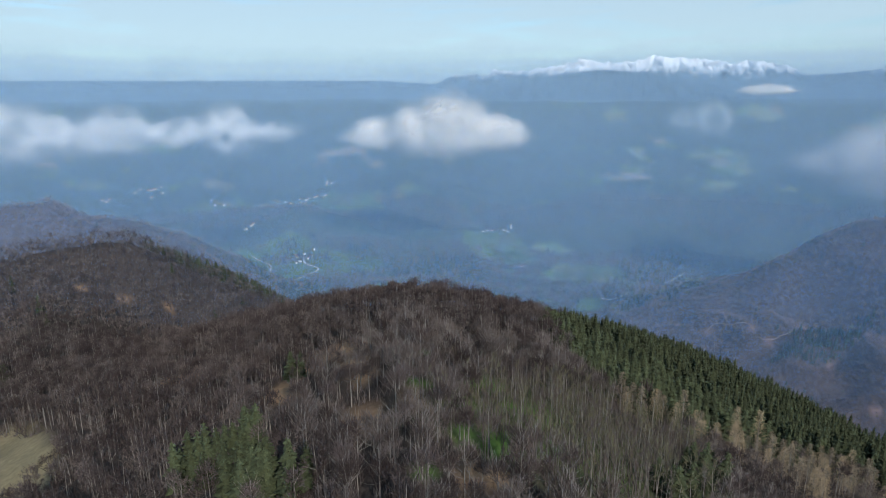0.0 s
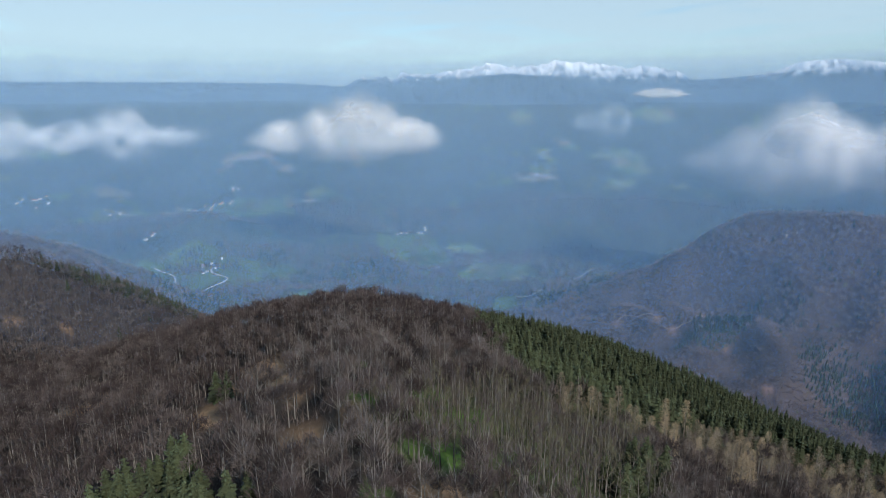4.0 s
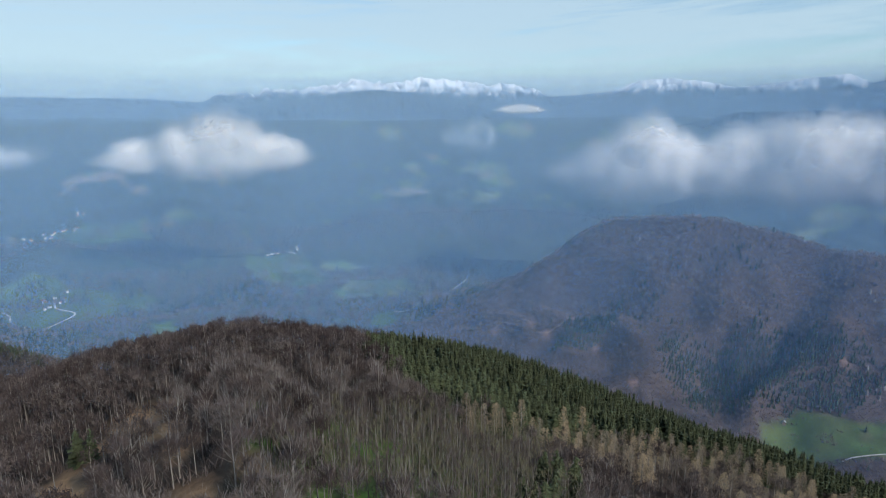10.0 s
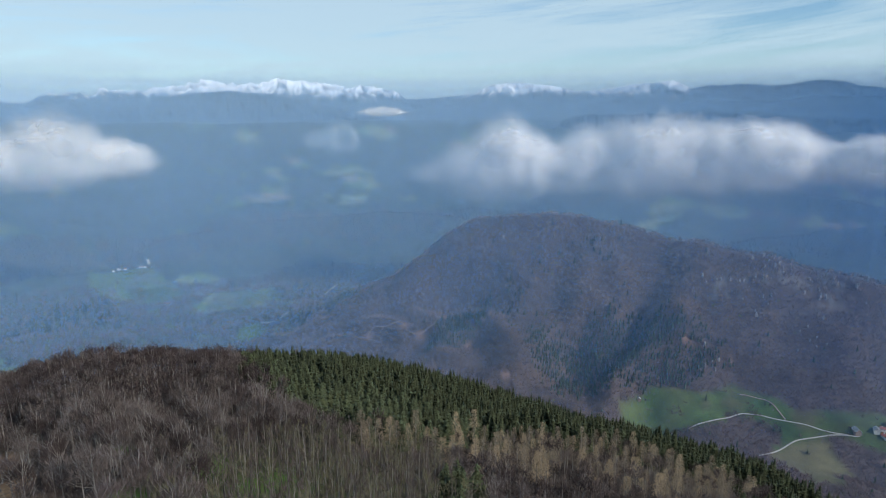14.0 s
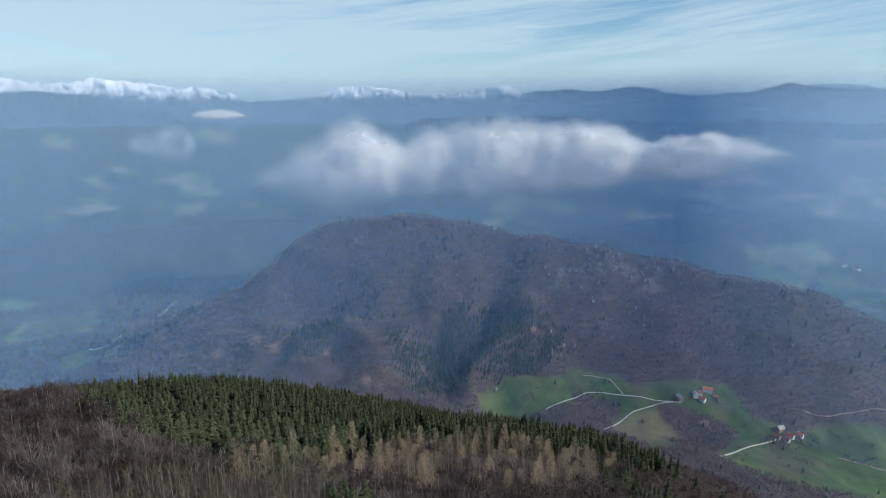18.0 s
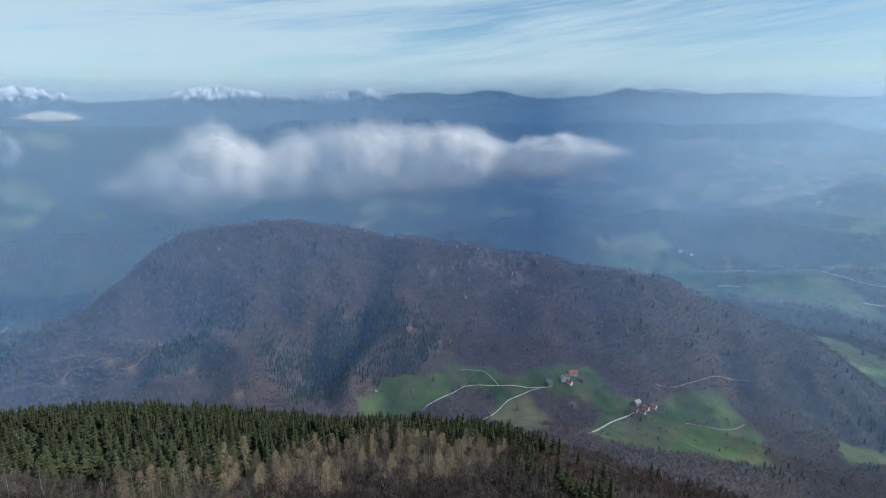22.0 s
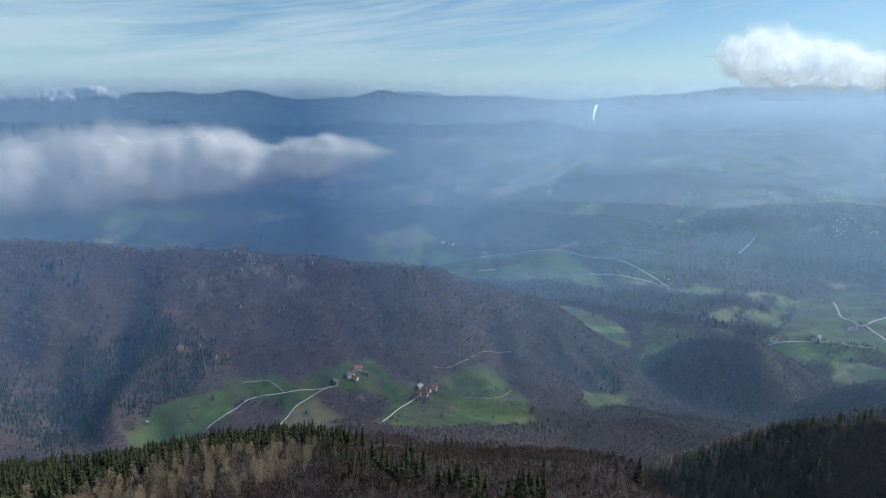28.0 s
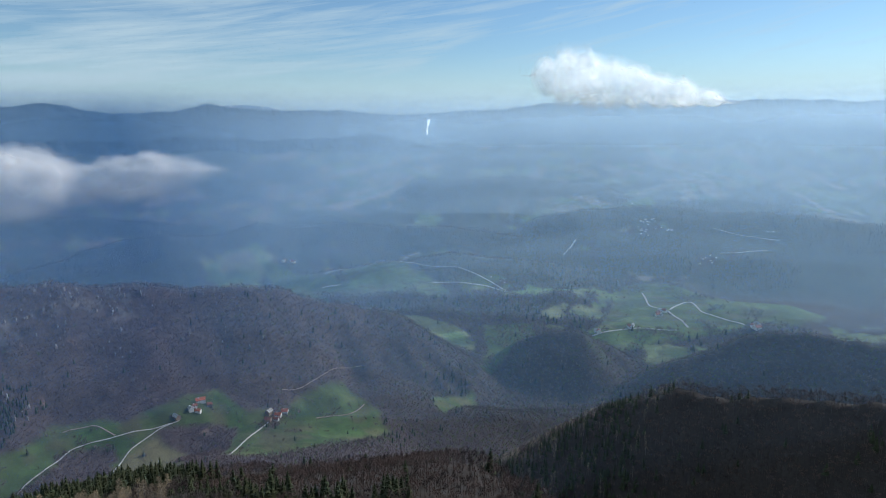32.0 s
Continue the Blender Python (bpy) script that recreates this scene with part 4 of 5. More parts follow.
# the darker bark takes up part of the ridge's shade as colour
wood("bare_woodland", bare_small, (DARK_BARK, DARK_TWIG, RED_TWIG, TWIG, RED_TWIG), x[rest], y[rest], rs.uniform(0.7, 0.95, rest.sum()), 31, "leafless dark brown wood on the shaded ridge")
wood("spruce_woodland", spruce_plain, (BARK, NEEDLE), x[con], y[con], rs.uniform(0.5, 0.85, con.sum()), 32, "dark spruces on the shaded ridge")
wood("larch_woodland", [larch_tree(s, 15, 90, 0.25, 3) for s in (71, 72)], (BARK, LARCH_GREY, LARCH), x[lar], y[lar], rs.uniform(0.6, 0.85, lar.sum()), 33, "pale larches among the spruces of the ridge")

# woods of the valley sides, too far to tell tree from tree
def cone(seed, h, radius):
    rnd = np.random.RandomState(seed)
    s = Soup()
    for lo, hi, w in ((0.1, 0.65, 1.0), (0.45, 1.0, 0.62)):
        n = len(s.v)
        s.v += [(radius * w * rnd.uniform(0.75, 1.2) * math.cos(k * 1.257), radius * w * math.sin(k * 1.257) * rnd.uniform(0.75, 1.2), h * (lo + rnd.uniform(-0.05, 0.05))) for k in range(5)] + [(0, 0, h * hi)]
        s.f += [(n + k, n + (k + 1) % 5, n + 5) for k in range(5)]
    return s.arrays()


def tuft(seed, n, h, spread, width):
    rnd = np.random.RandomState(seed)
    s = Soup()
    for k in range(n):
        a, e = 6.283 * (k + rnd.rand()) / n, radians(rnd.uniform(35, 85))
        s.sliver(np.array((0, 0, h * rnd.uniform(0.1, 0.5))) + heading(a, 0) * spread * 0.6 * rnd.rand(), heading(a, e), spread * rnd.uniform(0.7, 1.2), width * rnd.uniform(0.7, 1.3), rnd)
    return s.arrays()


tufts = [(tuft(s, 10, 10, 4.4, 0.95),) for s in (81, 82, 83, 84)]
cones = [(cone(s, 12, 2.7),) for s in (91, 92, 93)]
FOOT_SPRUCE = [(1013, 730), (1120, 650), (1150, 560), (1142, 429), (1036, 455), (1000, 540), (930, 612), (960, 680)]
LOW_SPRUCE = [(890, 905), (930, 860), (1000, 860), (1050, 900), (1000, 940), (930, 930)]
for lo, hi, gap in ((430, 1300, 5.8), (1300, 1950, 8.0), (1950, 2650, 12.0)):
    x, y = scatter(gap, -1200, 2600, -1700, 2650, int(lo))
    az, r = polar(x, y)
    keep = (az > -36) & (az < 158) & (r > lo) & (r < hi) & ~((r < 700) & ((az < 5) | (az > 104))) & ~((r < 860) & (az > 3) & (az < 72)) & ~((r < 440) & (az < 116)) & (rs.rand(len(x)) < 0.9) & (~turned_away(x, y) | (rs.rand(len(x)) < 0.12))
    x, y, az, r = x[keep], y[keep], az[keep], r[keep]
    keep = (meadow_at(x, y) < 0.5) | (rs.rand(len(x)) < np.where(r < 1350, 0.02, 0.05)) | (N2(x, y, np.where(r < 1350, 42, 80), 3) > np.where(r < 1350, 0.42, 0.26))
    for poly in STRAW:
        keep &= inside(x, y, poly, 4, 10) < 0.5
    keep &= ~((clearing_at(x, y) > 0.5) & (rs.rand(len(x)) < 0.95))
    for cx, cy, q in SCARS:
        keep &= ~((np.hypot(x - cx, y - cy) < q * 0.7) & (rs.rand(len(x)) < 0.7))
    keep &= ~((inside(x, y, ROCKS, 30, 30) > 0.5) & (rs.rand(len(x)) < 0.35))
    x, y, az, r = x[keep], y[keep], az[keep], r[keep]
    dense = np.maximum(inside(x, y, FOOT_SPRUCE, 40, 60), inside(x, y, LOW_SPRUCE, 20, 40))
    u = rs.rand(len(x))
    north = np.clip((r - 1500) / 200, 0, 1) * np.clip((y - 900) / 400, 0, 1)
    con = u < np.clip(0.01 + 0.22 * north + 0.95 * dense + 0.5 * (N2(x, y, 210, 4) - 0.3), 0.008, 0.94)
    leafy = ~con & (u > 1.0 - np.clip(np.maximum(0.05 + 0.7 * (az - 84) / 40, 0.3 * north), 0.02, 0.4))
    rest = ~con & ~leafy
    sz = rs.uniform(0.7, 1.25, len(x)) * gap / 6.6
    wood("valley_woods", tufts, (FAR_TWIG,), x[rest], y[rest], sz[rest] * 1.05, int(lo) + 1, "leafless brown woods on the far slopes")
    wood("valley_spruces", cones, (FAR_NEEDLE,), x[con], y[con], sz[con], int(lo) + 2, "dark spruces scattered through the far slopes")
    if leafy.any():
        wood("valley_leafing_trees", tufts, (FAR_LEAF,), x[leafy], y[leafy], sz[leafy] * 0.85, int(lo) + 3, "trees breaking into pale green leaf in the valley")

# crags that stand out of the woods
def crag(seed, h, wide):
    rnd = np.random.RandomState(seed)
    v, f = [], []
    for z, w in ((-3, 1.0), (h * 0.45, 0.85), (h * 0.85, 0.5)):
        v += [(wide * w * rnd.uniform(0.6, 1.2) * math.cos(k * 1.047), wide * 0.6 * w * rnd.uniform(0.6, 1.2) * math.sin(k * 1.047), z + rnd.uniform(-0.12, 0.12) * h) for k in range(6)]
    v.append((0, 0, h))
    for ring in (0, 6):
        for k in range(6):
            a, b = ring + k, ring + (k + 1) % 6
            f += [(a, b, b + 6), (a, b + 6, a + 6)]
    f += [(12 + k, 12 + (k + 1) % 6, 18) for k in range(6)]
    return np.array(v, float), np.array(f, int)


rc = np.random.RandomState(58)
crag_x, crag_y = [], []
for cx, cy, n_, w_ in ((1328, 460, 14, 24), (1370, 375, 18, 26), (1292, 381, 12, 26), (1358, 291, 18, 30), (1384, 244, 10, 26), (1222, 984, 7, 14), (1253, 269, 7, 18), (1146, 414, 6, 12), (1330, 120, 9, 40), (1300, 20, 7, 40)):
    crag_x += list(cx + rc.normal(size=n_) * w_)
    crag_y += list(cy + rc.normal(size=n_) * w_)
wood("rock_outcrops", [(crag(s, 8, 3.6),) for s in (1, 2, 3, 4)], (ROCK,), np.array(crag_x), np.array(crag_y), rc.uniform(0.45, 1.15, len(crag_x)), 311, "pale limestone crags standing out of leafless woods", "rocks")

# the woods on the hills of the plain
x, y = scatter(15.5, -1400, 4000, -3200, 3700, 17)
az, r = polar(x, y)
keep = (az > -24) & (az < 150) & (r > 2000) & (r < 3900)
x, y, az, r = x[keep], y[keep], az[keep], r[keep]
keep = (far_wood_at(x, y) > 0.5) & (meadow_at(x, y) < 0.5) & ((r > 2650) | (az > 84))
x, y = x[keep], y[keep]
con = rs.rand(len(x)) < 0.3
wood("plain_woods", tufts, (FAR_TWIG,), x[~con], y[~con], rs.uniform(1.1, 1.6, (~con).sum()), 301, "leafless brown woods on the low hills of the plain")
wood("plain_spruces", cones, (FAR_NEEDLE,), x[con], y[con], rs.uniform(1.0, 1.4, con.sum()), 302, "dark spruce woods on the low hills of the plain")

# ---- clouds ----
def cloud(name, az0, az1, el_base, bumps, r, mats, label, depth=0.6, seed=1, shells=12, fluff=0.42, sag=0.55, tilt=0.0):
    """A bank of vapour: bumps of (azimuth, width, height) in degrees on a flat base; layer within layer, thinner outwards."""
    n, n2 = Noise2(seed), Noise2(seed + 100)
    body = tagged(new(name), label, "cloud")
    us, vs = np.linspace(0, 1, 110 if shells > 9 else 60), np.linspace(0, 2 * math.pi, 26, endpoint=False)
    for k in range(shells):
        s = k / (shells - 1)
        az = az0 + (az1 - az0) * (0.5 + (us - 0.5) * (0.8 + 0.25 * s))
        high = np.zeros(len(us))
        for a, w, hgt in bumps:
            d = np.clip(np.abs(az - a) / (w * (0.9 + 0.35 * s)), 0, 1)
            high = high ** 3 + (hgt * (0.7 + 0.5 * s) * np.sqrt(1 - d * d)) ** 3
            high = high ** (1 / 3)
        high = np.maximum(high * np.clip(np.minimum(us * 16, (1 - us) * 11), 0, 1) ** 0.6, 0.02)
        rows = []
        for v in vs:
            up, out = math.sin(v), math.cos(v)
            q = az * 0
            rough = 1 + fluff * n(az * 1.0 + 40, q + 6 * up + 4 * out + 0.25 * s, 2.9, 6, 0.6) + 0.12 * n2(az * 1.4 + 11 * k, q + 7 * up + 3 * out, 1.1, 4, 0.6)
            hh = high * np.maximum(0.05, rough)
            e = el_base + tilt * (us - 0.5) + (hh * up if up > 0 else hh * up * sag)
            rr = r + out * depth * r * np.radians(hh) * 1.4
            a = np.radians(az + 0.15 * n2(az * 2, q + 6 * up + 5 * k, 1.0, 3))
            rows.append(np.stack([MID[0] + rr * np.sin(a), MID[1] + rr * np.cos(a), EYE_Z + rr * np.tan(np.radians(e))], -1))
        mesh_object("layer", np.stack(rows, 1).reshape(-1, 3), grid_faces(len(us), len(vs), True), mats[min(len(mats) - 1, int(s * len(mats)))], body)
    return body


def vapours(name, colour, alphas, base, patchy=0.8, scale=0.012):
    return [vapour(name, colour, a, 5000, 6000, patchy, scale, up=False, base=base) for a in alphas]


CLOUD = vapours("cloud", (0.50, 0.49, 0.475), (0.24, 0.16, 0.09, 0.03), (555, 710))
BANK = vapours("cloud_bank", (0.51, 0.505, 0.50), (0.26, 0.20, 0.11, 0.04), (455, 705), 0.5, 0.007)
WISP = vapours("wisp", (0.52, 0.525, 0.53), (0.06, 0.045, 0.02), (560, 680), 1.3, 0.018)
BRIGHT = vapours("sunlit_cloud", (0.61, 0.61, 0.605), (0.30, 0.18, 0.08, 0.03), (800, 850))
cloud("cumulus_cloud", 4, 23, -4.4, [(8, 3.8, 1.6), (11.8, 2.8, 3.1), (14.6, 3.0, 3.3), (18, 3.6, 1.9)], 2050, CLOUD, "soft white cumulus cloud floating over the valley", seed=4, sag=0.75)
cloud("cumulus_cloud", 43.5, 90.5, -4.5, [(46, 2.6, 1.3), (48.8, 2.6, 2.3), (51.5, 2.6, 3.5), (54, 2.4, 3.3), (57, 3.0, 2.4), (61, 3.2, 2.8), (65, 4.0, 3.4), (70, 4.4, 3.0), (74.5, 3.6, 2.7), (79.5, 2.4, 1.4), (82.6, 2.8, 2.0), (85.5, 2.4, 1.5), (88, 2.0, 0.9)], 2050, BANK, "long low white cloud bank over the valley", seed=9, tilt=2.6, sag=0.95, fluff=0.42)
cloud("cumulus_cloud", 117.5, 136, 3.6, [(119.4, 1.2, 1.6), (121.1, 1.1, 2.6), (123, 1.3, 2.5), (125, 1.2, 2.1), (127, 1.3, 1.9), (129, 1.2, 1.5), (131, 1.3, 1.2), (133, 1.3, 0.8)], 2600, BRIGHT, "bright white fair-weather cumulus cloud", seed=14, sag=0.8, tilt=-2.8, fluff=0.5)
cloud("cloud_wisp", 38.5, 44, -0.2, [(41, 1.9, 0.5)], 2800, CLOUD, "small white cloud scrap", seed=21, shells=8)
cloud("cloud_wisp", -36, 2, -3.6, [(-32, 4, 2.6), (-23, 3.4, 2.6), (-19, 2.4, 1.9), (-14.5, 2.6, 2.0), (-10, 3, 1.3), (-5.5, 2.4, 2.0), (-1.5, 2.4, 1.0)], 1900, WISP, "thin veil of cloud drifting over the valley", seed=25, sag=0.9, fluff=0.5)
SCRAP = vapours("mist_scrap", (0.5, 0.53, 0.56), (0.03, 0.02, 0.01), (560, 690), 1.2, 0.02)
cloud("cloud_wisp", 33.5, 39.5, -2.6, [(35, 1.2, 1.0), (37.2, 1.5, 1.7)], 2300, SCRAP, "thin scrap of mist below the snowy range", seed=27, shells=8, sag=0.9, fluff=0.45)

# steam from a far chimney
STEAM = vapours("steam", (0.72, 0.72, 0.72), (0.5,), (700, 720), 0.4, 0.05)[0]
steam = tagged(new("chimney_steam"), "white steam plume rising from a distant chimney", "steam")
for k in range(4):
    hs = np.linspace(0, 1, 16)
    px, py = place(108.6, 4020, MID)
    rows = []
    for h in hs:
        w = (3 + 4 * h ** 0.6 * (1 + 0.4 * math.sin(9 * h))) * (0.5 + 0.22 * k)
        rows.append([(px + 7 * math.sin(5 * h) + w * math.cos(a), py + w * math.sin(a) - 12 * h * h, EYE_Z - 16 + 96 * h) for a in np.linspace(0, 6.283, 10, endpoint=False)])
    mesh_object("layer", np.array(rows).reshape(-1, 3), grid_faces(16, 10, True), STEAM, steam)

# ---- roads ----
ROAD = material("gravel_road", (0.42, 0.39, 0.34), vary=0.2, scale=0.2)
TRACK = material("earth_track", (0.30, 0.22, 0.17), vary=0.3, scale=0.1)


def road(points, width, mat, label, name="road"):
    """A road laid over the ground along plan points."""
    pts = [Vector((*p, 0)) for p in points]
    line = []
    for k in range(len(pts) - 1):
        p0, p1, p2, p3 = pts[max(k - 1, 0)], pts[k], pts[k + 1], pts[min(k + 2, len(pts) - 1)]
        for j in range(14):
            t = j / 14
            line.append(0.5 * (2 * p1 + (p2 - p0) * t + (2 * p0 - 5 * p1 + 4 * p2 - p3) * t * t + (3 * p1 - p0 - 3 * p2 + p3) * t ** 3))
    line.append(pts[-1])
    v = []
    for k, p in enumerate(line):
        d = (line[min(k + 1, len(line) - 1)] - line[max(k - 1, 0)]).normalized()
        side = Vector((-d.y, d.x, 0)) * width / 2
        z = float(land(p.x, p.y)) + 0.9
        for q, drop in ((side * 1.3, 0.9), (side, 0), (-side, 0), (-side * 1.3, 0.9)):
            v.append((p.x + q.x, p.y + q.y, z - drop))
    return tagged(mesh_object(name, v, grid_faces(len(line), 4, False), mat), label, "road", kind="structure")


road([(985, 386), (1042, 343), (1070, 315), (1083, 261), (1104, 173), (1112, 160)], 2.0, ROAD, "pale gravel road across the meadow to the farm")
road([(985, 272), (1006, 259), (1054, 234), (1090, 199), (1104, 172)], 2.0, ROAD, "pale gravel road climbing to the farm", "farm_road")
road([(905, 78), (960, 66), (1017, 48), (1085, 18), (1112, 4)], 2.4, ROAD, "pale gravel lane to the lower farm", "farm_lane")
road([(1123, -89), (1131, -123), (1136, -162), (1176, -200)], 2.0, TRACK, "worn grassy cart track in the field", "cart_track")
road([(848, 1094), (874, 1097), (886, 1063), (906, 1032), (885, 972), (927, 952), (984, 973)], 1.8, TRACK, "bare earth logging track on the wooded slope", "forest_track")
road([(1200, -33), (1215, -82), (1248, -130), (1296, -183), (1299, -224)], 2.6, TRACK, "reddish forest track below the crags", "forest_track")
road([(1085, 262), (1110, 300), (1105, 345)], 2.0, TRACK, "worn cart track above the meadow", "cart_track")
road([(2547, -344), (2608, -560), (2422, -787), (2347, -930), (2127, -1020)], 6, ROAD, "pale valley road below the hamlet", "valley_road")
road([(1601, -1038), (1589, -1195), (1513, -1336)], 6, ROAD, "pale road past the valley farm", "valley_road")
road([(1968, -1556), (1776, -1440), (1669, -1437), (1509, -1380)], 6, ROAD, "winding pale road through green fields", "valley_road")
road([(1684, -1450), (1732, -1579), (1592, -1538), (1415, -1529)], 6, ROAD, "pale lane between green fields", "valley_road")
road([(-220, 2560), (-150, 2470), (-138, 2380), (-95, 2300)], 6, ROAD, "pale road curving down to the village", "village_road")
road([(-55, 2230), (40, 2331), (-10, 2400), (-8, 2500)], 6, ROAD, "pale road through the village", "village_road")
road([(948, 1761), (1007, 1700), (1150, 1830), (1270, 1891), (1388, 1945)], 6, ROAD, "pale road in the side valley", "valley_road")

for line in ([(2420, -1452), (2477, -1534), (2501, -1568)], [(3046, -2459), (2948, -2634), (2881, -2830)], [(2197, -2124), (2096, -2169), (1929, -2247)], [(2023, -2007), (1917, -2163)], [(2326, -761), (2269, -856), (2194, -958), (2112, -1003)], [(2428, -313), (2426, -393)]):
    road(line, 8, ROAD, "pale road across the distant plain", "plain_road")

# ---- houses ----
PLASTER = material("plaster", (0.72, 0.69, 0.62), vary=0.12, scale=0.3)
PLANKS = material("weathered_planks", (0.26, 0.20, 0.15), vary=0.25, scale=0.6)
TILES = material("red_roof_tiles", (0.42, 0.13, 0.065), vary=0.25, scale=0.5, random_tint=0.2)
OLD_TILES = material("old_roof_tiles", (0.27, 0.11, 0.075), vary=0.3, scale=0.5, random_tint=0.2)
SLATE = material("grey_roof", (0.36, 0.35, 0.31), vary=0.2, scale=0.5)
GLASS = material("window_glass", (0.03, 0.035, 0.04), rough=0.1, vary=0.05)
TIMBER = material("door_timber", (0.14, 0.09, 0.06), vary=0.2)


def part(name, bm, mat, parent, label=""):
    me = bpy.data.meshes.new(name)
    bm.to_mesh(me)
    bm.free()
    me.materials.append(mat)
    ob = new(name, me)
    ob.parent = parent
    return tagged(ob, label)


def block(bm, x0, x1, y0, y1, z0, z1):
    v = [bm.verts.new((x, y, z)) for z in (z0, z1) for x, y in ((x0, y0), (x1, y0), (x1, y1), (x0, y1))]
    for f in ((3, 2, 1, 0), (4, 5, 6, 7), (0, 1, 5, 4), (1, 2, 6, 5), (2, 3, 7, 6), (3, 0, 4, 7)):
        bm.faces.new([v[i] for i in f])


def house(x, y, turn, length, width, eaves, wall_mat, roof_mat, label, group, windows=4, name="house"):
    """A gabled building: walls, two roof slopes with eaves, chimney, windows and door."""
    h = tagged(new(name), label, "house" if name == "house" else "barn", group)
    rise = width * 0.42
    body = bmesh.new()
    block(body, -length / 2, length / 2, -width / 2, width / 2, -3.5, eaves)
    for s in (-1, 1):
        v = [body.verts.new(p) for p in ((s * length / 2, -width / 2, eaves), (s * length / 2, width / 2, eaves), (s * length / 2, 0, eaves + rise))]
        u = [body.verts.new((p.co.x - s * 0.4, p.co.y, p.co.z)) for p in v]
        body.faces.new(v)
        body.faces.new(u[::-1])
        for i in range(3):
            body.faces.new((v[i], u[i], u[(i + 1) % 3], v[(i + 1) % 3]))
    bmesh.ops.recalc_face_normals(body, faces=body.faces)
    part("wall", body, wall_mat, h)
    for s in (-1, 1):
        bm = bmesh.new()
        o, e = 0.9, length / 2 + 0.7
        low, top = (s * (width / 2 + o), eaves - o * rise / (width / 2)), (0, eaves + rise)
        v = [bm.verts.new((a, p[0], p[1] + dz)) for dz in (0.1, 0.4) for p in (low, top) for a in (-e, e)]
        for f in ((0, 1, 3, 2), (4, 6, 7, 5), (0, 4, 5, 1), (2, 3, 7, 6), (0, 2, 6, 4), (1, 5, 7, 3)):
            bm.faces.new([v[i] for i in f])
        bmesh.ops.recalc_face_normals(bm, faces=bm.faces)
        part("roof_slope", bm, roof_mat, h)
    if windows:
        bm = bmesh.new()
        block(bm, length * 0.18, length * 0.18 + 0.8, 0.6, 1.4, eaves + rise * 0.5, eaves + rise + 1.2)
        part("chimney", bm, PLASTER, h)
        for k in range(windows):
            for s in (-1, 1):
                bm = bmesh.new()
                cx = (k - (windows - 1) / 2) * length / windows
                block(bm, cx - 0.55, cx + 0.55, s * width / 2 - 0.06, s * width / 2 + 0.06, eaves - 2.1, eaves - 0.7)
                pane = part("window", bm, GLASS, h)
                bm = bmesh.new()
                for fx0, fx1, fz0, fz1 in ((-0.7, 0.7, eaves - 2.25, eaves - 2.1), (-0.7, 0.7, eaves - 0.7, eaves - 0.58), (-0.7, -0.55, eaves - 2.1, eaves - 0.7), (0.55, 0.7, eaves - 2.1, eaves - 0.7)):
                    block(bm, cx + fx0, cx + fx1, s * width / 2 - 0.09, s * width / 2 + 0.09, fz0, fz1)
                part("window_frame", bm, TIMBER, pane)
    bm = bmesh.new()
    block(bm, -0.6, 0.6, -width / 2 - 0.07, -width / 2 + 0.05, -0.1, 2.1) if windows else block(bm, -1.6, 1.6, -width / 2 - 0.07, -width / 2 + 0.05, -0.1, 3.0)
    part("door", bm, TIMBER, h)
    z = float(land(x, y))
    h.matrix_world = pose(x, y, z + 0.5, 0, 0, turn)
    return h


upper, lower = "upper farm", "lower farm"
house(1156, 124, 100, 17, 9, 4.8, PLASTER, TILES, "farmhouse with white walls and red tiled roof", upper)
house(1150, 108, 95, 9, 7, 3.2, PLANKS, OLD_TILES, "low outbuilding with dull red roof", upper, 0, "barn")
house(1131, 141, 20, 11, 8, 3.6, PLASTER, SLATE, "white outbuilding with pale roof", upper, 2)
house(1128, 128, 65, 10, 7, 3.4, PLASTER, TILES, "small house with bright red roof", upper, 2)
house(1139, 134, 110, 8, 6, 3.0, PLASTER, OLD_TILES, "small annex with dull red roof", upper, 2)
house(1114, 165, 35, 14, 9, 3.6, PLANKS, SLATE, "wooden barn with grey roof by the road", upper, 0, "barn")
house(1116, 4, 60, 12, 9, 4.4, PLANKS, OLD_TILES, "dark barn with dull red roof", lower, 0, "barn")
house(1139, 0, 140, 13, 10, 4.6, PLANKS, SLATE, "barn with light grey roof", lower, 0, "barn")
house(1119, -12, 55, 9, 7, 3.4, PLASTER, OLD_TILES, "small house with worn red roof", lower, 2)
house(1133, -17, 60, 12, 9, 4.2, PLASTER, TILES, "house with white gable and red roof", lower, 3)
house(1146, -31, 70, 12, 9, 3.8, PLASTER, TILES, "house with bright orange-red roof at the meadow edge", lower, 3)
house(1005, 488, 30, 6, 5, 2.6, PLANKS, SLATE, "small field hut at the meadow edge", "field huts", 0, "barn")
rh = random.Random(5)
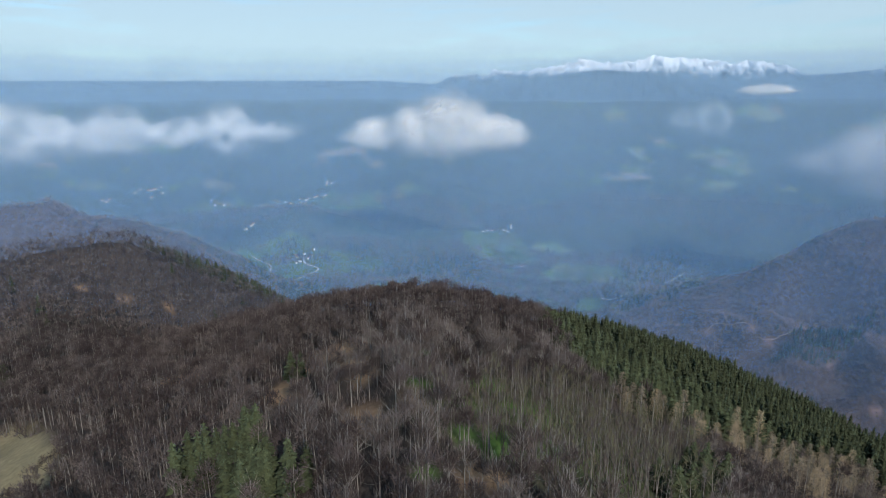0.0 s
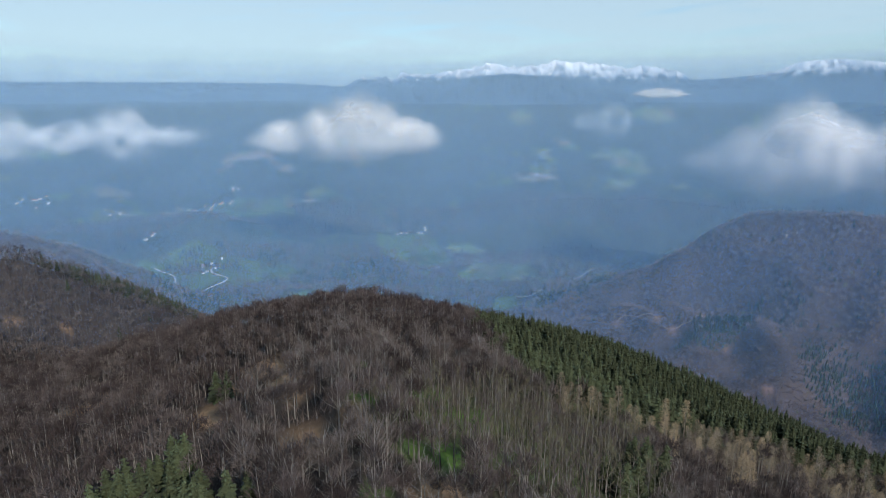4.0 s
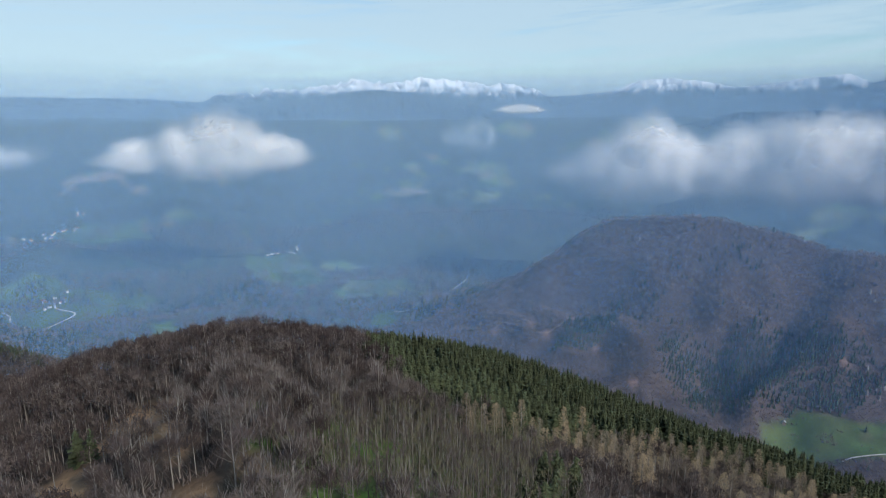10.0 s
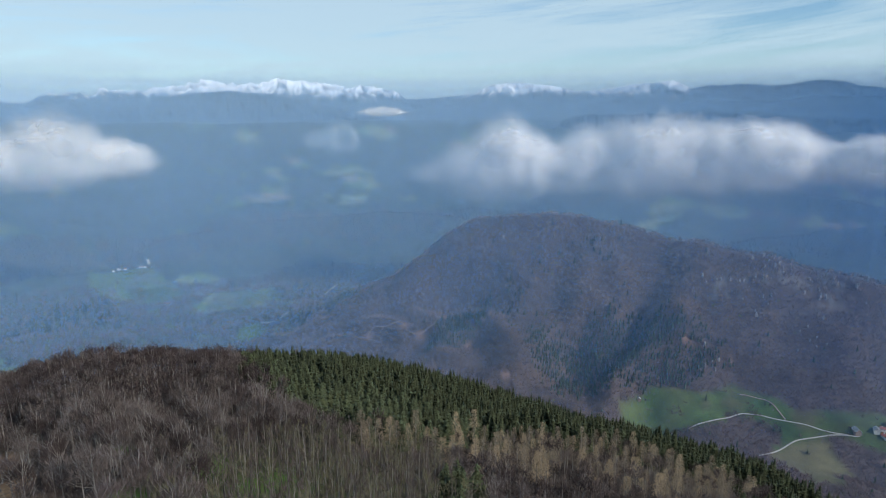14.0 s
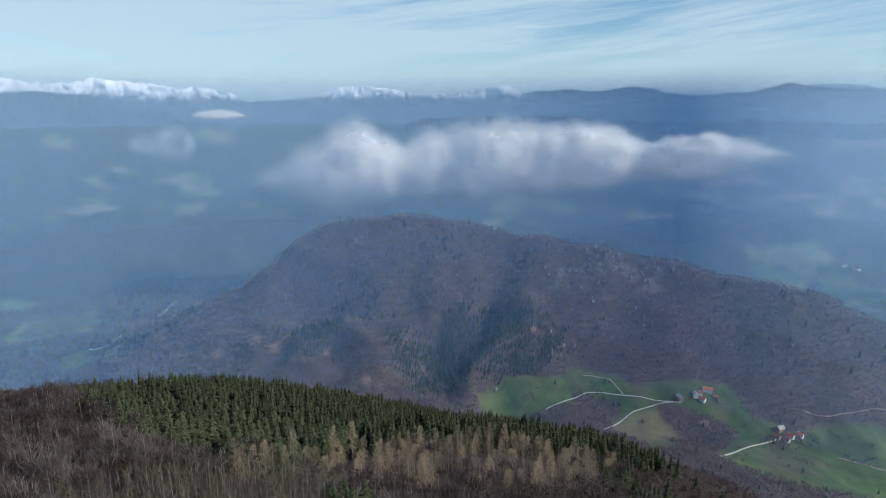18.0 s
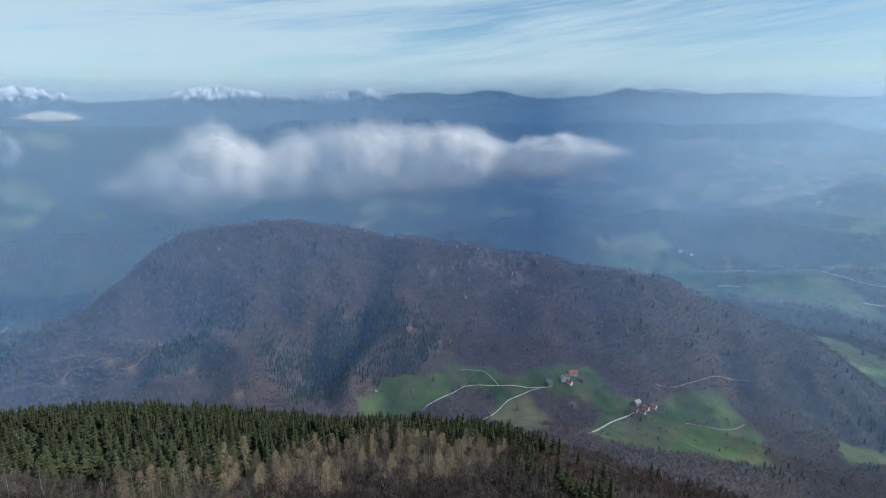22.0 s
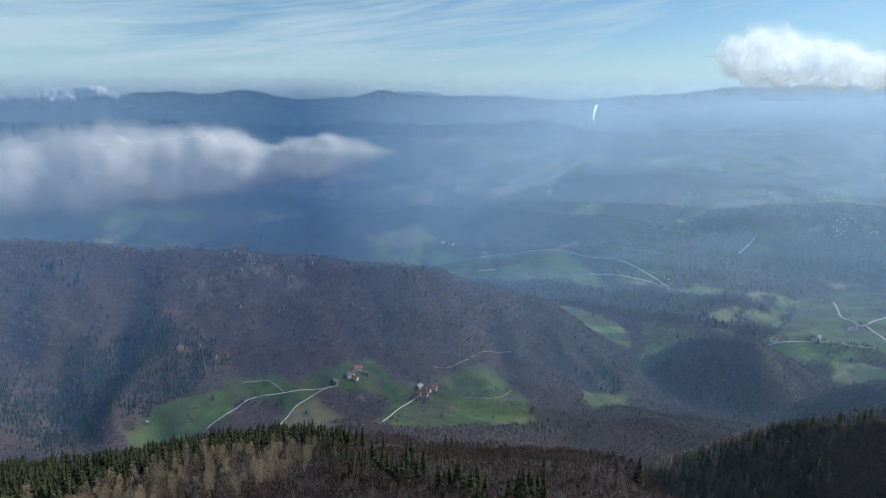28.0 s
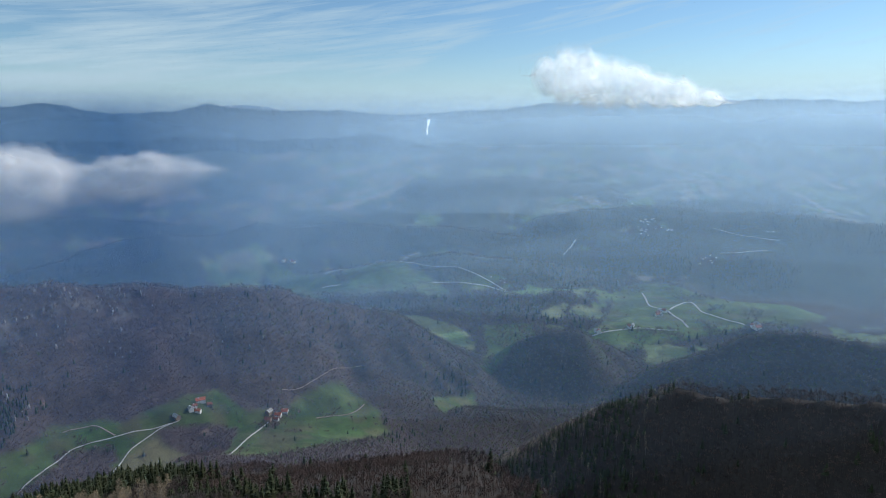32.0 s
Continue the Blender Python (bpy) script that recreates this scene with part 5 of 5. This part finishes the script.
for gx_, gy_, n_, spread_, group_ in ((2795, -215, 4, 30, "hamlet on the rise"), (2690, -425, 5, 30, "hamlet on the rise"), (2635, -600, 3, 40, "hamlet on the rise"), (1685, -1405, 6, 26, "valley farm"), (1598, -1222, 2, 12, "valley farm"), (1612, -1100, 2, 10, "valley farm"),
                              (1385, -1545, 3, 22, "valley farm"), (-8, 2535, 9, 42, "village"), (-30, 2400, 2, 16, "village"), (10, 2465, 3, 20, "village"), (-240, 2757, 4, 30, "village"), (840, 2690, 5, 34, "hill farm"), (940, 2698, 4, 26, "hill farm"), (850, 2230, 1, 8, "hill farm"),
                              (-74, 3290, 5, 34, "upper village"), (-5, 3326, 5, 34, "upper village"), (89, 3359, 4, 36, "upper village"), (162, 3494, 3, 30, "upper village"), (-418, 3164, 5, 36, "upper village"), (-733, 3345, 6, 40, "upper village"), (-710, 3258, 3, 26, "upper village"), (-838, 3386, 3, 30, "upper village"), (-970, 3278, 4, 34, "upper village")):
    for _ in range(n_):
        red, big = rh.random() < 0.55, 1.0 if gx_ > 1000 else 0.62
        house(gx_ + rh.uniform(-1, 1) * spread_, gy_ + rh.uniform(-1, 1) * spread_, rh.uniform(0, 180), rh.uniform(15, 23) * big, rh.uniform(10, 14) * big, rh.uniform(5, 7.5) * big, PLASTER, OLD_TILES if red else SLATE,
              "white-walled village house with dull red roof" if red else "white-walled village house with grey roof", group_, 2)

# trees that stand alone by the farms
farm_trees = [canopy_tree(s, 10, 110, 0.5, wi, 0.2, 3) for s, wi in ((111, 0.34), (112, 0.4), (113, 0.3))]
ro = np.random.RandomState(12)
ox = np.array([1162, 1168, 1150, 1146, 1140, 1165, 1172, 1158, 1090, 1082, 1104, 1098, 1110, 1126, 1086, 1075, 1095, 1150, 1160])
oy = np.array([100, 88, 80, 92, 70, 70, 110, 60, -20, -8, -28, 10, -40, -48, 20, 30, -60, -50, -20])
single_trees("orchard_tree", farm_trees, (BARK, PALE_TWIG, GREEN_TWIG), ox + ro.normal(size=len(ox)) * 3, oy + ro.normal(size=len(ox)) * 3, ro.uniform(0.5, 0.9, len(ox)), 41, "small leafless fruit tree in the farm orchard", "orchard trees")
single_trees("lone_spruce", spruce_fine, (BARK, NEEDLE), np.array([1058, 1066, 1040, 1020, 1130, 1098.0]), np.array([262, 268, 300, 420, 60, 300.0]), np.array([0.9, 0.6, 0.5, 0.5, 0.5, 0.7]), 42, "dark spruce standing alone in the meadow", "lone spruces")

single_trees("lone_spruce", spruce_fine, (BARK, NEEDLE), *np.array([(1060, 387), (1176, 31), (1038, 215), (987, 351)], float).T, ro.uniform(0.6, 0.9, 4), 43, "dark spruce standing alone in the meadow", "lone spruces")
BUSHES = [(1108, 259), (1027, 410), (1100, 371), (1099, 299), (1139, 68), (1127, 46), (1173, 1), (1102, 35), (1186, -9), (1027, 221), (1135, 105), (1015, 476), (985, 499), (952, 522), (1105, 171), (1095, 208), (1179, -81), (1170, -109), (1154, -136), (1108, -156), (1110, -86), (1051, -43), (994, -9), (1170, -183), (1184, -139), (1098, -192)]
bush_at = np.array([p for p in BUSHES for _ in range(3)], float) + ro.normal(size=(len(BUSHES) * 3, 2)) * 6
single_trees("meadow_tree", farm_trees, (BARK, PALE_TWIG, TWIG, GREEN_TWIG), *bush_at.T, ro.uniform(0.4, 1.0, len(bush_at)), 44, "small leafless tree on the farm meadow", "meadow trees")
single_trees("bare_tree", [(bare_tree(7, 15, 20, 10, 0.07, spread=1.9, first=0.25)[0], canopy_tree(7, 15, 1000, 0.1, 0.36, 0.12)[1])], (BARK, PALE_TWIG), np.array([91.0]), np.array([216.0]), np.array([1.05]), 45, "broad pale leafless tree at the spruces' edge", "bare trees on the hill")

# scattered buildings of the plain, too far to tell apart
rp = np.random.RandomState(9)
bx, by = [], []
for az_, r_, n_, w_ in ((92, 3650, 30, 110), (97, 3750, 45, 160), (104, 3900, 40, 200), (110, 3550, 40, 170), (117, 3800, 50, 220), (122, 3300, 30, 130), (126, 3700, 50, 260), (131, 3200, 24, 140), (136, 3600, 40, 260), (86, 3300, 18, 120), (75, 3300, 14, 120), (30, 3600, 14, 180), (14, 3700, 18, 160), (-8, 3800, 24, 140), (66, 3300, 10, 90)):
    cx, cy = place(az_, r_)
    bx += list(cx + rp.standard_t(2, size=n_) * w_ * 0.4)
    by += list(cy + rp.standard_t(2, size=n_) * w_ * 0.4)
for cx, cy, n_, w_ in ((2436, -1915, 40, 50), (2445, -2045, 40, 60), (2565, -1946, 16, 40), (2360, -1979, 24, 40), (3462, -867, 24, 60), (3276, -1364, 16, 60), (3131, -1581, 20, 60), (3077, -2005, 24, 70), (2350, -1852, 10, 30), (3762, -508, 20, 80), (2972, -2783, 12, 60), (2710, -2820, 10, 50), (1979, -2297, 8, 30), (2022, -1933, 14, 30), (2250, -1034, 6, 20)):
    bx += list(cx + rp.normal(size=n_) * w_)
    by += list(cy + rp.normal(size=n_) * w_)
bx, by = np.array(bx), np.array(by)
ok = (np.hypot(bx, by) > 2300) & (np.hypot(bx, by) < 4500)
ok &= far_wood_at(bx, by) < 0.4
bx, by = bx[ok], by[ok]
box_v = np.array([(-1, -1, 0), (1, -1, 0), (1, 1, 0), (-1, 1, 0), (-1, -1, 1), (1, -1, 1), (1, 1, 1), (-1, 1, 1), (-1, 0, 1.7), (1, 0, 1.7)], float) * (6.5, 4.5, 6)
box_f = np.array([(0, 1, 5), (0, 5, 4), (1, 2, 6), (1, 6, 5), (2, 3, 7), (2, 7, 6), (3, 0, 4), (3, 4, 7), (5, 6, 9), (4, 8, 7)])
roof_f = np.array([(4, 5, 9), (4, 9, 8), (6, 7, 8), (6, 8, 9)])
far_houses = wood("far_houses", [((box_v, box_f), (box_v + (0, 0, 0.05), roof_f))], (PLASTER, OLD_TILES), bx, by, rp.uniform(0.3, 0.6, len(bx)), 3, "white and red specks of distant villages on the plain", "houses")
